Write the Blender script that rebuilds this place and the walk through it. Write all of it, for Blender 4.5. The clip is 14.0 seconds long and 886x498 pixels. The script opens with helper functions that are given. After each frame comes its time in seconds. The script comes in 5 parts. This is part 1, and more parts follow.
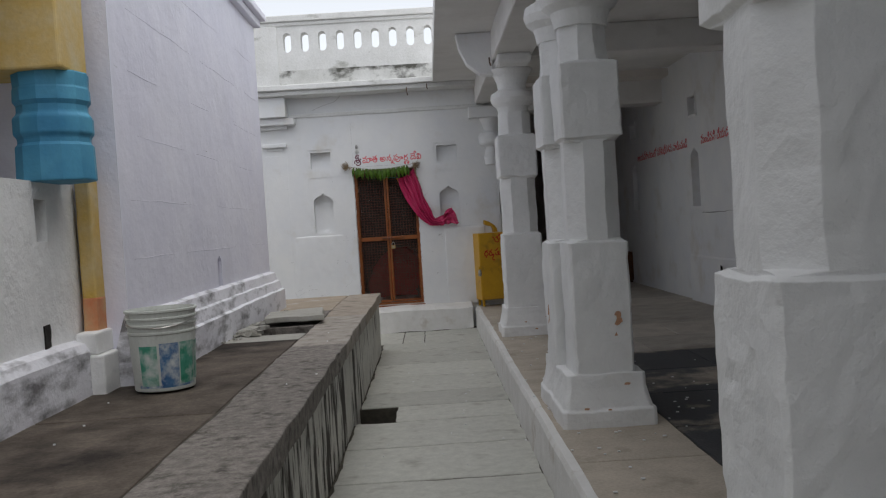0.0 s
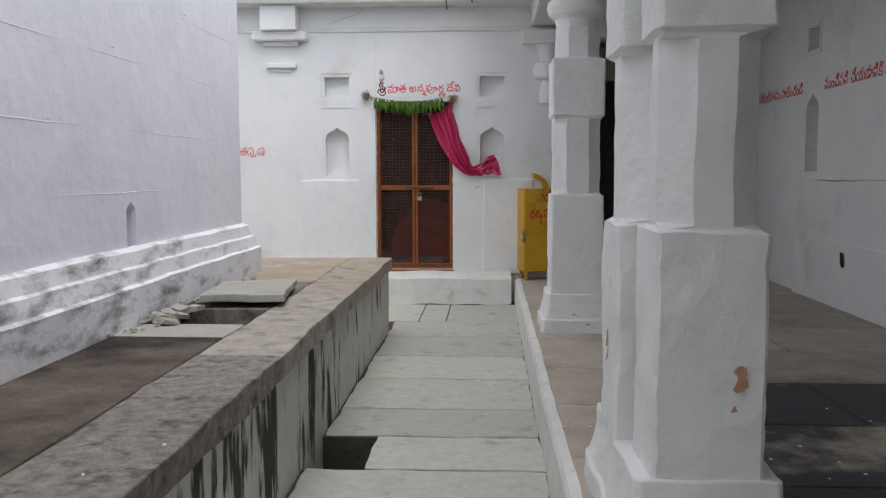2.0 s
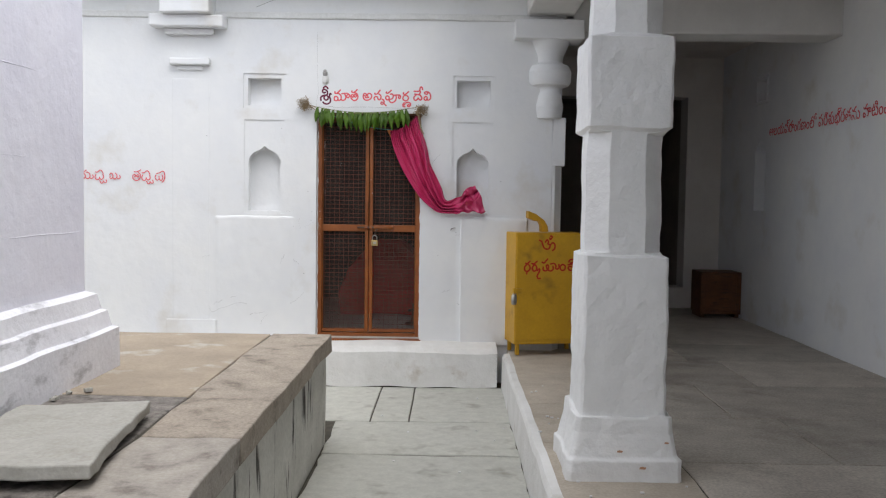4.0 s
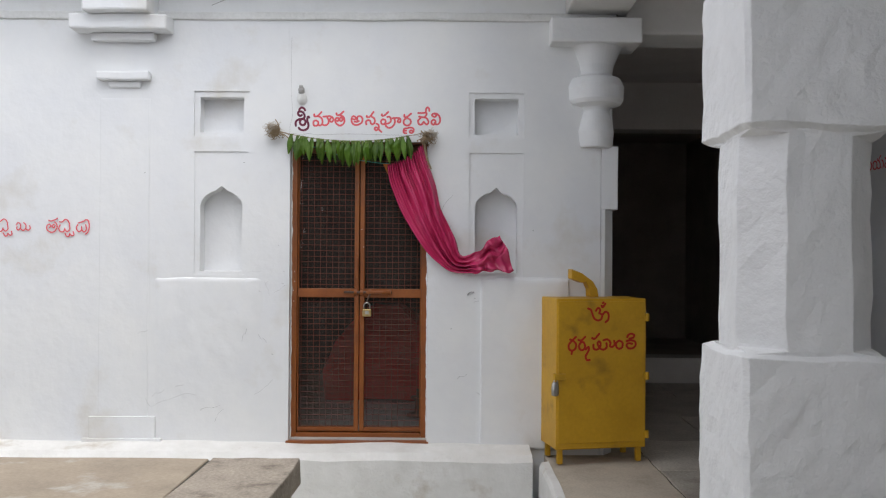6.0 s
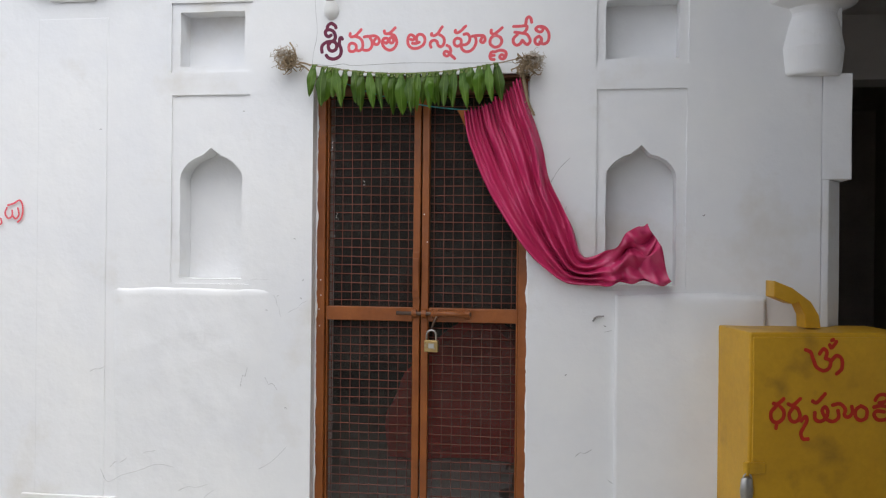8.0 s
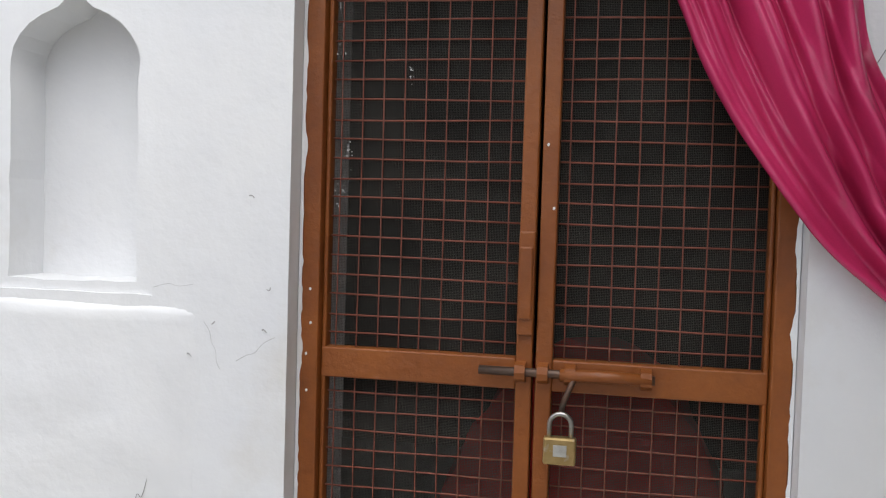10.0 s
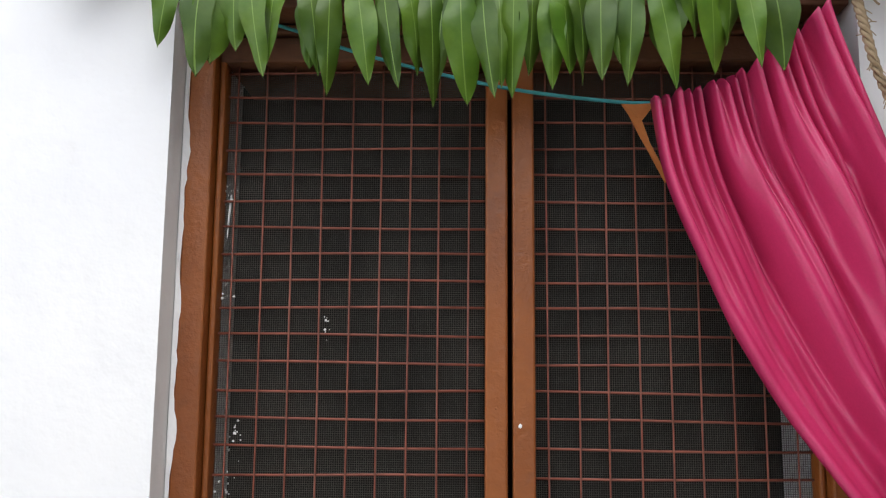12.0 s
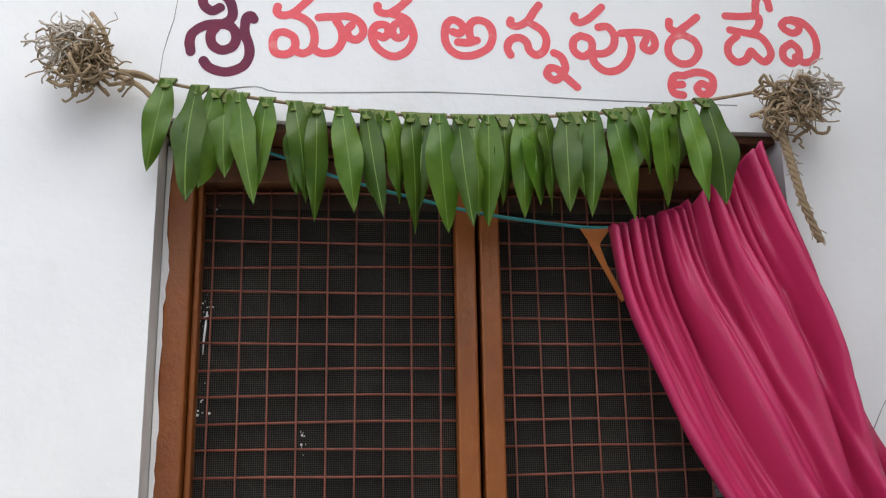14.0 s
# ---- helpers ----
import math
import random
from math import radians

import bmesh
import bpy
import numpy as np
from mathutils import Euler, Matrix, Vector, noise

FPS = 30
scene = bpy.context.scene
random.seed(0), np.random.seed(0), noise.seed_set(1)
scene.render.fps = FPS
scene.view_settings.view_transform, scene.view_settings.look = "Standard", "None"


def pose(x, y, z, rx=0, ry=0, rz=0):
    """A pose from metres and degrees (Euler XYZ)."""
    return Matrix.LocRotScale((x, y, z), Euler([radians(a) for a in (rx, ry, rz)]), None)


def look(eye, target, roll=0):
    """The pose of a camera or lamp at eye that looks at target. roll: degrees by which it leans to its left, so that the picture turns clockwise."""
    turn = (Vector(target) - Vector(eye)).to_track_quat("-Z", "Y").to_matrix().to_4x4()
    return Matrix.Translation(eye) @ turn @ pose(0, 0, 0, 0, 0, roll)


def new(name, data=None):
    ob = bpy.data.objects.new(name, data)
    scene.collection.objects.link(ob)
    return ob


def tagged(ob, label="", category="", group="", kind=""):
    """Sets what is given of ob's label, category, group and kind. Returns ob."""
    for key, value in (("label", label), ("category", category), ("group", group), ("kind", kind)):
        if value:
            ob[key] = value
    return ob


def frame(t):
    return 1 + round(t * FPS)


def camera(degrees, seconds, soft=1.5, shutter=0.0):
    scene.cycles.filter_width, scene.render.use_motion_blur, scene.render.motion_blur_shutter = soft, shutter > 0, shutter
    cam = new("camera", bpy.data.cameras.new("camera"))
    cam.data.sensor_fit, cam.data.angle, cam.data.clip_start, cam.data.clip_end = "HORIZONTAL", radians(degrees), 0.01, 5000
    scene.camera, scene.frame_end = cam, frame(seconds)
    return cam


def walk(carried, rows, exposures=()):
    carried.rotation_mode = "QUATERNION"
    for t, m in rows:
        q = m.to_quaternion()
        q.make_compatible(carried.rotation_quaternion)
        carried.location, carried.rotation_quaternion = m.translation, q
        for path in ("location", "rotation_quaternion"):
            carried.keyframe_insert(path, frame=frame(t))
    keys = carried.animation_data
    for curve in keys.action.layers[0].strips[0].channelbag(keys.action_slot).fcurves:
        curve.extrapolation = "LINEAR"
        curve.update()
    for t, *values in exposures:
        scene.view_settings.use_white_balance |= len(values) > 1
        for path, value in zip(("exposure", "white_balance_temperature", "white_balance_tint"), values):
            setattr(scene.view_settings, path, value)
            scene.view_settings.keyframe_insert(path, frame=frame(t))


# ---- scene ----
cam = camera(53.5, 14.0, soft=1.2)
PATH = [
    (0, (0.535, -11.635, 1.388), (0.564, -9.636, 1.329), -3.6),
    (0.5, (0.684, -11.125, 1.383), (0.606, -9.132, 1.244), -1.6),
    (1, (0.751, -10.594, 1.397), (0.676, -8.602, 1.226), -0.1),
    (1.5, (0.776, -10.031, 1.4), (0.697, -8.04, 1.234), -0.0),
    (2, (0.805, -9.46, 1.406), (0.7, -7.471, 1.23), -0.1),
    (2.5, (0.8, -8.935, 1.396), (0.685, -6.947, 1.214), -0.1),
    (3, (0.77, -8.296, 1.401), (0.672, -6.306, 1.229), 0.6),
    (3.5, (0.72, -7.683, 1.412), (0.646, -5.691, 1.246), 0.7),
    (4, (0.655, -7.037, 1.476), (0.64, -5.041, 1.362), 0.8),
    (4.2, (0.645, -6.803, 1.488), (0.657, -4.805, 1.403), 0.7),
    (6.5, (0.527, -4.87, 1.482), (0.493, -2.87, 1.49), 0.1),
    (7, (0.635, -4.337, 1.46), (0.503, -2.341, 1.466), 0.1),
    (7.5, (0.602, -3.802, 1.506), (0.402, -1.812, 1.493), 0.4),
    (8, (0.565, -3.305, 1.495), (0.284, -1.325, 1.49), 0.6),
    (8.2, (0.546, -3.073, 1.487), (0.232, -1.098, 1.495), 0.7),
    (10.3, (0.092, -1.147, 1.508), (-0.319, 0.807, 1.391), 2.1),
    (10.5, (0.08, -0.968, 1.535), (-0.367, 0.977, 1.402), 1.8),
    (11, (-0.001, -0.816, 1.587), (-0.416, 1.138, 1.506), 1.6),
    (11.5, (-0.024, -0.905, 1.639), (-0.263, 1.08, 1.696), 1.1),
    (12, (-0.05, -1.031, 1.68), (-0.112, 0.948, 1.966), 0.5),
    (12.5, (-0.071, -1.095, 1.747), (-0.047, 0.854, 2.196), 0.6),
    (13, (-0.128, -1.138, 1.769), (0.05, 0.779, 2.31), -0.3),
    (13.5, (-0.151, -1.142, 1.772), (0.086, 0.776, 2.287), -0.5),
    (14, (-0.177, -1.097, 1.727), (0.038, 0.84, 2.174), -0.9),
]
walk(cam, [(t, look(eye, target, roll)) for t, eye, target, roll in PATH], exposures=((0, 0.48), (0.5, 0.92), (1.5, 1.02), (3, 1.27), (4.2, 1.40), (6.5, 1.27), (8.2, 1.38), (10.3, 1.54), (11, 1.80), (11.5, 2.0), (12, 1.90), (13, 1.46), (13.5, 1.44), (14, 1.62)))

# ---- world and sun: bright overcast day ----
world = bpy.data.worlds.new("overcast_sky")
scene.world = world
world.use_nodes = True
wn, wl = world.node_tree.nodes, world.node_tree.links
sky = wn.new("ShaderNodeTexSky")
sky.sky_type, sky.sun_disc = "NISHITA", False
sky.sun_elevation, sky.sun_rotation = radians(72), radians(137)
haze = wn.new("ShaderNodeHueSaturation")
haze.inputs["Saturation"].default_value = 0.22
wl.new(sky.outputs[0], haze.inputs["Color"])
wl.new(haze.outputs[0], wn["Background"].inputs["Color"])
wn["Background"].inputs["Strength"].default_value = 0.15
lamp = bpy.data.lights.new("sun", "SUN")
lamp.energy, lamp.angle, lamp.color = 1.0, radians(80), (1.0, 0.97, 0.93)
sun = new("sun", lamp)
sun.matrix_world = look((5.5, -6.0, 25.0), (0.0, 0.0, 0.0))


# ---- materials ----
def mat(name, c1, c2, scale=6.0, rough=0.8, bump=0.3, bump_scale=60.0, stain=None, stain_scale=1.2, stain_at=0.62,
        stretch=(1, 1, 1), vary=0.0, metal=0.0, dist=0.004, soft=0.12, spec=0.3, damp=None, grain=0.05):
    m = bpy.data.materials.new(name)
    m.use_nodes = True
    n, l = m.node_tree.nodes, m.node_tree.links
    b = n["Principled BSDF"]
    b.inputs["Roughness"].default_value, b.inputs["Metallic"].default_value = rough, metal
    b.inputs["Specular IOR Level"].default_value = spec
    co = n.new("ShaderNodeNewGeometry")
    def tex(sc, det, vec=None):
        t = n.new("ShaderNodeTexNoise")
        t.inputs["Scale"].default_value, t.inputs["Detail"].default_value, t.inputs["Roughness"].default_value = sc, det, 0.6
        l.new(vec or co.outputs["Position"], t.inputs["Vector"])
        return t.outputs["Fac"]
    def ramp(fac, a, z):
        r = n.new("ShaderNodeMapRange")
        r.inputs["From Min"].default_value, r.inputs["From Max"].default_value = a, z
        l.new(fac, r.inputs["Value"])
        return r.outputs[0]
    def mix(f, a, c):
        x = n.new("ShaderNodeMix")
        x.data_type = "RGBA"
        l.new(f, x.inputs[0])
        for i, v in ((6, a), (7, c)):
            if isinstance(v, tuple):
                x.inputs[i].default_value = (*v, 1)
            else:
                l.new(v, x.inputs[i])
        return x.outputs[2]
    col = mix(ramp(tex(scale, 8), 0.32, 0.68), c1, c2)
    if stain:
        mp = n.new("ShaderNodeMapping")
        mp.inputs["Scale"].default_value = stretch
        l.new(co.outputs["Position"], mp.inputs["Vector"])
        amount = tex(stain_scale, 7, mp.outputs[0])
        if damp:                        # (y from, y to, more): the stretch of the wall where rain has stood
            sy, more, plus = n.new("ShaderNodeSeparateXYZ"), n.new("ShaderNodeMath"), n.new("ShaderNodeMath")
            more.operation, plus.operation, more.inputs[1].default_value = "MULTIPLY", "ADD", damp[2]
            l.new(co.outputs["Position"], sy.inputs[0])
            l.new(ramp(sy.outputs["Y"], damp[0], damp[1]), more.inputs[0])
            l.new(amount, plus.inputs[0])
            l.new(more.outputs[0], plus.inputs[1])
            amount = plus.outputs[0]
        col = mix(ramp(amount, stain_at, stain_at + soft), col, stain)
    if vary:
        oi = n.new("ShaderNodeObjectInfo")
        hs = n.new("ShaderNodeHueSaturation")
        l.new(ramp(oi.outputs["Random"], 0, 1), hs.inputs["Value"])
        hs.inputs["Value"].default_value = 1
        mr = n.new("ShaderNodeMapRange")
        mr.inputs["To Min"].default_value, mr.inputs["To Max"].default_value = 1 - vary, 1 + vary
        l.new(oi.outputs["Random"], mr.inputs["Value"])
        l.new(mr.outputs[0], hs.inputs["Value"])
        l.new(col, hs.inputs["Color"])
        col = hs.outputs[0]
    if bump and grain:
        gs, gm = n.new("ShaderNodeHueSaturation"), n.new("ShaderNodeMapRange")
        gm.inputs["From Min"].default_value, gm.inputs["From Max"].default_value = 0.3, 0.7
        gm.inputs["To Min"].default_value, gm.inputs["To Max"].default_value = 1 - grain, 1 + grain
        l.new(tex(bump_scale * 1.2, 6), gm.inputs["Value"])
        l.new(gm.outputs[0], gs.inputs["Value"])
        l.new(col, gs.inputs["Color"])
        col = gs.outputs[0]
    l.new(col, b.inputs["Base Color"])
    if bump:
        bp = n.new("ShaderNodeBump")
        bp.inputs["Strength"].default_value, bp.inputs["Distance"].default_value = bump, dist
        add = n.new("ShaderNodeMath")
        add.operation = "ADD"
        l.new(tex(bump_scale, 5), add.inputs[0])
        l.new(tex(bump_scale * 0.12, 3), add.inputs[1])
        l.new(add.outputs[0], bp.inputs["Height"])
        l.new(bp.outputs[0], b.inputs["Normal"])
    return m


WHITE = mat("whitewash", (0.81, 0.81, 0.80), (0.74, 0.75, 0.77), 1.6, 0.9, 0.28, 9, (0.64, 0.61, 0.555), 1.7, 0.56, dist=0.016, soft=0.2, grain=0.012)
WHITE_ROUGH = mat("thick_whitewash", (0.85, 0.85, 0.84), (0.78, 0.78, 0.77), 5, 0.92, 0.6, 14, (0.62, 0.60, 0.56), 3.1, 0.68, dist=0.02, soft=0.2, grain=0.012)
LAVENDER = mat("lavender_limewash", (0.83, 0.825, 0.90), (0.76, 0.755, 0.85), 1.6, 0.9, 0.4, 7, (0.68, 0.67, 0.74), 1.1, 0.58, dist=0.03, soft=0.25, grain=0.012)
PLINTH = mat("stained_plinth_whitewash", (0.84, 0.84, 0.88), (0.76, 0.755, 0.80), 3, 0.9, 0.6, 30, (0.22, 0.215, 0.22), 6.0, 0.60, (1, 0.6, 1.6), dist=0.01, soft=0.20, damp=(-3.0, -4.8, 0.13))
MOSSY = mat("weathered_parapet_whitewash", (0.76, 0.76, 0.75), (0.66, 0.66, 0.64), 4, 0.9, 0.6, 40, (0.22, 0.22, 0.18), 3.5, 0.60, (1, 1, 1.6), dist=0.008, soft=0.2)
KERB = mat("dirty_kerb_whitewash", (0.79, 0.78, 0.76), (0.69, 0.68, 0.65), 6, 0.9, 0.6, 30, (0.46, 0.40, 0.32), 3.5, 0.60, dist=0.012, soft=0.2, grain=0.012)
SLAB = mat("grey_granite_slab", (0.55, 0.55, 0.495), (0.45, 0.45, 0.405), 14, 0.52, 0.3, 60, (0.28, 0.265, 0.225), 4.5, 0.57, vary=0.10, dist=0.005, soft=0.16, grain=0.07)
GROUT = mat("dark_joint_dirt", (0.10, 0.09, 0.07), (0.06, 0.055, 0.045), 20, 0.95, 0.6, 90)
EDGE = mat("weathered_edge_stone", (0.275, 0.25, 0.225), (0.135, 0.122, 0.110), 20, 0.88, 0.9, 80, (0.075, 0.066, 0.058), 10.0, 0.55, vary=0.08, dist=0.008, soft=0.16, grain=0.22)
TAN_EDGE = mat("tan_edge_stone", (0.40, 0.345, 0.285), (0.29, 0.25, 0.205), 9, 0.85, 0.7, 70, (0.17, 0.145, 0.12), 9.0, 0.56, dist=0.006, soft=0.2, grain=0.22)
PALE_EDGE = mat("pale_edge_stone", (0.42, 0.385, 0.34), (0.29, 0.262, 0.23), 9, 0.85, 0.7, 70, (0.15, 0.130, 0.112), 9.0, 0.55, dist=0.006, soft=0.2, grain=0.11)
BROWN = mat("damp_brown_stone", (0.150, 0.124, 0.102), (0.066, 0.055, 0.045), 5, 0.85, 0.6, 60, (0.030, 0.025, 0.022), 2.2, 0.49, vary=0.06, dist=0.005, soft=0.2, spec=0.15, grain=0.22)
TAN = mat("tan_stone", (0.38, 0.315, 0.24), (0.30, 0.25, 0.195), 4, 0.8, 0.5, 60, (0.47, 0.44, 0.40), 3, 0.58, dist=0.004, grain=0.10)
PALE = mat("pale_stone", (0.42, 0.41, 0.375), (0.34, 0.33, 0.29), 7, 0.8, 0.5, 60, (0.24, 0.22, 0.19), 3, 0.6, dist=0.004, grain=0.11)
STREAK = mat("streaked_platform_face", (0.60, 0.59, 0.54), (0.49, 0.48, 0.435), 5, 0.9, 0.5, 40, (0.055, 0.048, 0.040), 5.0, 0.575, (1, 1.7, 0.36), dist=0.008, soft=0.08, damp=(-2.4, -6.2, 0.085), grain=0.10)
VERANDA = mat("veranda_stone_floor", (0.49, 0.45, 0.39), (0.37, 0.335, 0.29), 5, 0.6, 0.5, 60, (0.18, 0.155, 0.125), 1.3, 0.55, vary=0.12, dist=0.004, soft=0.2, spec=0.2, grain=0.22)
VTAN = mat("tan_veranda_edge_stone", (0.51, 0.45, 0.37), (0.40, 0.35, 0.285), 5, 0.75, 0.5, 60, (0.27, 0.23, 0.18), 3.0, 0.60, vary=0.08, dist=0.004, soft=0.2, spec=0.2, grain=0.11)
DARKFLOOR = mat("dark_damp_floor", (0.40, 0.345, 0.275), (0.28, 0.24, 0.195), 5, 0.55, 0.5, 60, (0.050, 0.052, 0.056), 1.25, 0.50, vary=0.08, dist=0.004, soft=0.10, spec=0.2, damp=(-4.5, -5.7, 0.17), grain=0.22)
SOFFIT = mat("ceiling_limewash", (0.76, 0.75, 0.73), (0.68, 0.67, 0.65), 3, 0.92, 0.5, 30, (0.58, 0.56, 0.53), 1.2, 0.6, grain=0.012)
HALL = mat("warm_hall_plaster", (0.74, 0.70, 0.655), (0.66, 0.62, 0.575), 3, 0.9, 0.4, 30, grain=0.012)
# near-black base colour stands in for the darkness of the closed room
SHRINE = mat("shade_darkened_shrine_plaster", (0.020, 0.018, 0.016), (0.012, 0.011, 0.010), 3, 0.9, 0.4, 30)
MILDEW = mat("black_mildewed_whitewash", (0.70, 0.70, 0.68), (0.56, 0.56, 0.53), 5, 0.9, 0.6, 40, (0.10, 0.10, 0.085), 4.5, 0.47, (1, 1, 1.4), dist=0.008, soft=0.16)
HOLDER = mat("grey_bakelite", (0.46, 0.45, 0.43), (0.36, 0.35, 0.335), 8, 0.5, 0.0)
# near-black colour that paints the shade inside small holes
HOLE_SHADE = mat("black_hole_shade", (0.035, 0.03, 0.027), (0.02, 0.018, 0.016), 3, 0.9, 0.4, 30)
STORE = mat("tan_store_wall", (0.50, 0.44, 0.385), (0.40, 0.35, 0.30), 3, 0.9, 0.4, 30)
RUST = mat("rust_red_enamel", (0.29, 0.088, 0.017), (0.20, 0.058, 0.013), 6, 0.4, 0.5, 60, (0.10, 0.034, 0.018), 9, 0.62, dist=0.004, spec=0.45, soft=0.2)
WIRE = mat("painted_grid_wire", (0.25, 0.080, 0.052), (0.16, 0.052, 0.036), 30, 0.5, 0.0)
FLY = mat("grey_fly_screen_wire", (0.115, 0.11, 0.096), (0.055, 0.053, 0.047), 7, 0.6, 0.0)
YELLOW = mat("yellow_enamel_sheet", (0.62, 0.345, 0.014), (0.52, 0.28, 0.010), 4, 0.45, 0.25, 40, (0.25, 0.135, 0.012), 6, 0.575, dist=0.003, soft=0.2, spec=0.5)
YELLOW_P = mat("old_yellow_paint", (0.62, 0.40, 0.09), (0.62, 0.50, 0.28), 5, 0.8, 0.5, 40, (0.25, 0.16, 0.06), 6, 0.64, dist=0.006)
ORANGE_P = mat("orange_paint", (0.62, 0.22, 0.10), (0.58, 0.40, 0.22), 7, 0.8, 0.4, 40)
BLUE_P = mat("sky_blue_paint", (0.11, 0.37, 0.53), (0.045, 0.21, 0.37), 3, 0.6, 0.4, 40, (0.20, 0.44, 0.58), 4, 0.62, dist=0.005)
SATIN = mat("magenta_satin", (0.56, 0.036, 0.135), (0.49, 0.030, 0.115), 3, 0.27, 0.10, 260, (0.33, 0.03, 0.065), 5, 0.66, dist=0.001, spec=0.55)
ORANGE_C = mat("orange_cloth_lining", (0.42, 0.14, 0.03), (0.36, 0.11, 0.025), 8, 0.7, 0.2, 200)
RED = mat("red_sign_paint", (0.76, 0.105, 0.125), (0.70, 0.13, 0.15), 25, 0.75, 0.2, 120, (0.76, 0.28, 0.28), 26, 0.62)
PURPLE = mat("dark_maroon_sign_paint", (0.11, 0.022, 0.055), (0.20, 0.03, 0.06), 14, 0.75, 0.2, 120)
HRED = mat("red_enamel_lettering", (0.52, 0.03, 0.012), (0.42, 0.03, 0.012), 25, 0.5, 0.1, 120)
JUTE = mat("jute_rope", (0.36, 0.27, 0.17), (0.26, 0.19, 0.115), 60, 0.95, 0.3, 300)
JUTE_PALE = mat("pale_dry_fibre", (0.55, 0.50, 0.43), (0.44, 0.38, 0.31), 50, 0.95, 0.3, 300)
CORD = mat("teal_nylon_cord", (0.05, 0.30, 0.32), (0.04, 0.25, 0.27), 50, 0.5, 0.0)
STEEL = mat("worn_steel", (0.50, 0.49, 0.47), (0.38, 0.36, 0.34), 40, 0.35, 0.2, 100, metal=1.0)
DARKSTEEL = mat("dark_bolt_steel", (0.10, 0.085, 0.075), (0.16, 0.09, 0.06), 40, 0.45, 0.2, 100, metal=0.7)
BRASS = mat("worn_brass", (0.50, 0.36, 0.16), (0.40, 0.27, 0.11), 40, 0.4, 0.3, 100, (0.55, 0.5, 0.42), 40, 0.6, metal=0.8)
BULB = mat("opal_bulb", (0.82, 0.82, 0.80), (0.78, 0.78, 0.76), 3, 0.3, 0.0)
BLACK = mat("black_plastic", (0.03, 0.03, 0.03), (0.02, 0.02, 0.02), 3, 0.5, 0.0)
PLASTIC = mat("white_bucket_plastic", (0.62, 0.64, 0.60), (0.52, 0.54, 0.50), 6, 0.5, 0.2, 60, (0.36, 0.36, 0.32), 12, 0.62)
LABEL_G = mat("worn_green_print", (0.03, 0.22, 0.13), (0.10, 0.36, 0.27), 18, 0.55, 0.0, 60, (0.58, 0.61, 0.58), 11, 0.44, soft=0.22)
LABEL_B = mat("worn_blue_print", (0.03, 0.09, 0.24), (0.10, 0.22, 0.36), 22, 0.55, 0.0, 60, (0.57, 0.60, 0.59), 14, 0.44, soft=0.20)
WOOD_AND_SHADE = mat("old_brown_wood_and_rail_shade", (0.16, 0.065, 0.028), (0.10, 0.04, 0.02), 8, 0.6, 0.4, 60, stretch=(1, 1, 6), stain=(0.06, 0.03, 0.02), stain_scale=8, stain_at=0.55)
CLOTH_RED = mat("dark_red_cloth", (0.60, 0.035, 0.03), (0.46, 0.028, 0.025), 6, 0.8, 0.2, 100)
PEEL = mat("bare_plaster_patch", (0.56, 0.33, 0.21), (0.45, 0.25, 0.155), 40, 0.95, 0.6, 80)
CRACK = mat("dark_crack", (0.34, 0.33, 0.32), (0.24, 0.235, 0.23), 30, 0.95, 0.2, 80)
FLOORIN = mat("shrine_floor", (0.56, 0.555, 0.545), (0.48, 0.475, 0.465), 6, 0.6, 0.2, 60)


def leaf_material():
    m = mat("mango_leaf", (0.040, 0.098, 0.007), (0.086, 0.155, 0.014), 14, 0.42, 0.25, 90, dist=0.001, spec=0.3, vary=0.35)
    n, l = m.node_tree.nodes, m.node_tree.links
    b = n["Principled BSDF"]
    old = b.inputs["Base Color"].links[0].from_socket
    tc, sp = n.new("ShaderNodeTexCoord"), n.new("ShaderNodeSeparateXYZ")
    l.new(tc.outputs["Object"], sp.inputs[0])
    ab = n.new("ShaderNodeMath"); ab.operation = "ABSOLUTE"
    l.new(sp.outputs["X"], ab.inputs[0])
    lt = n.new("ShaderNodeMath"); lt.operation = "LESS_THAN"; lt.inputs[1].default_value = 0.0006
    l.new(ab.outputs[0], lt.inputs[0])
    x = n.new("ShaderNodeMix"); x.data_type = "RGBA"
    l.new(lt.outputs[0], x.inputs[0]); l.new(old, x.inputs[6]); x.inputs[7].default_value = (0.14, 0.23, 0.045, 1)
    l.new(x.outputs[2], b.inputs["Base Color"])
    return m


LEAF = leaf_material()
STALK = mat("folded_leaf_stalk", (0.14, 0.18, 0.045), (0.085, 0.12, 0.026), 30, 0.6, 0.0)


# ---- building helpers ----
def part(name, bm, material, parent=None, label="", smooth=False, bevel=0.0):
    me = bpy.data.meshes.new(name)
    bmesh.ops.recalc_face_normals(bm, faces=bm.faces)
    bm.to_mesh(me)
    bm.free()
    me.materials.append(material)
    if smooth:
        me.shade_smooth()
    ob = new(name, me)
    if parent:
        ob.parent = parent
    if bevel:
        md = ob.modifiers.new("edge", "BEVEL")
        md.width, md.segments, md.limit_method, md.angle_limit = bevel, 2, "ANGLE", radians(40)
    if label:
        ob["label"] = label
    return ob


def structure(ob, label):
    return tagged(ob, label, kind="structure")


def empty(name, x=0, y=0, z=0, rz=0):
    e = new(name)
    e.matrix_basis = pose(x, y, z, 0, 0, rz)
    return e


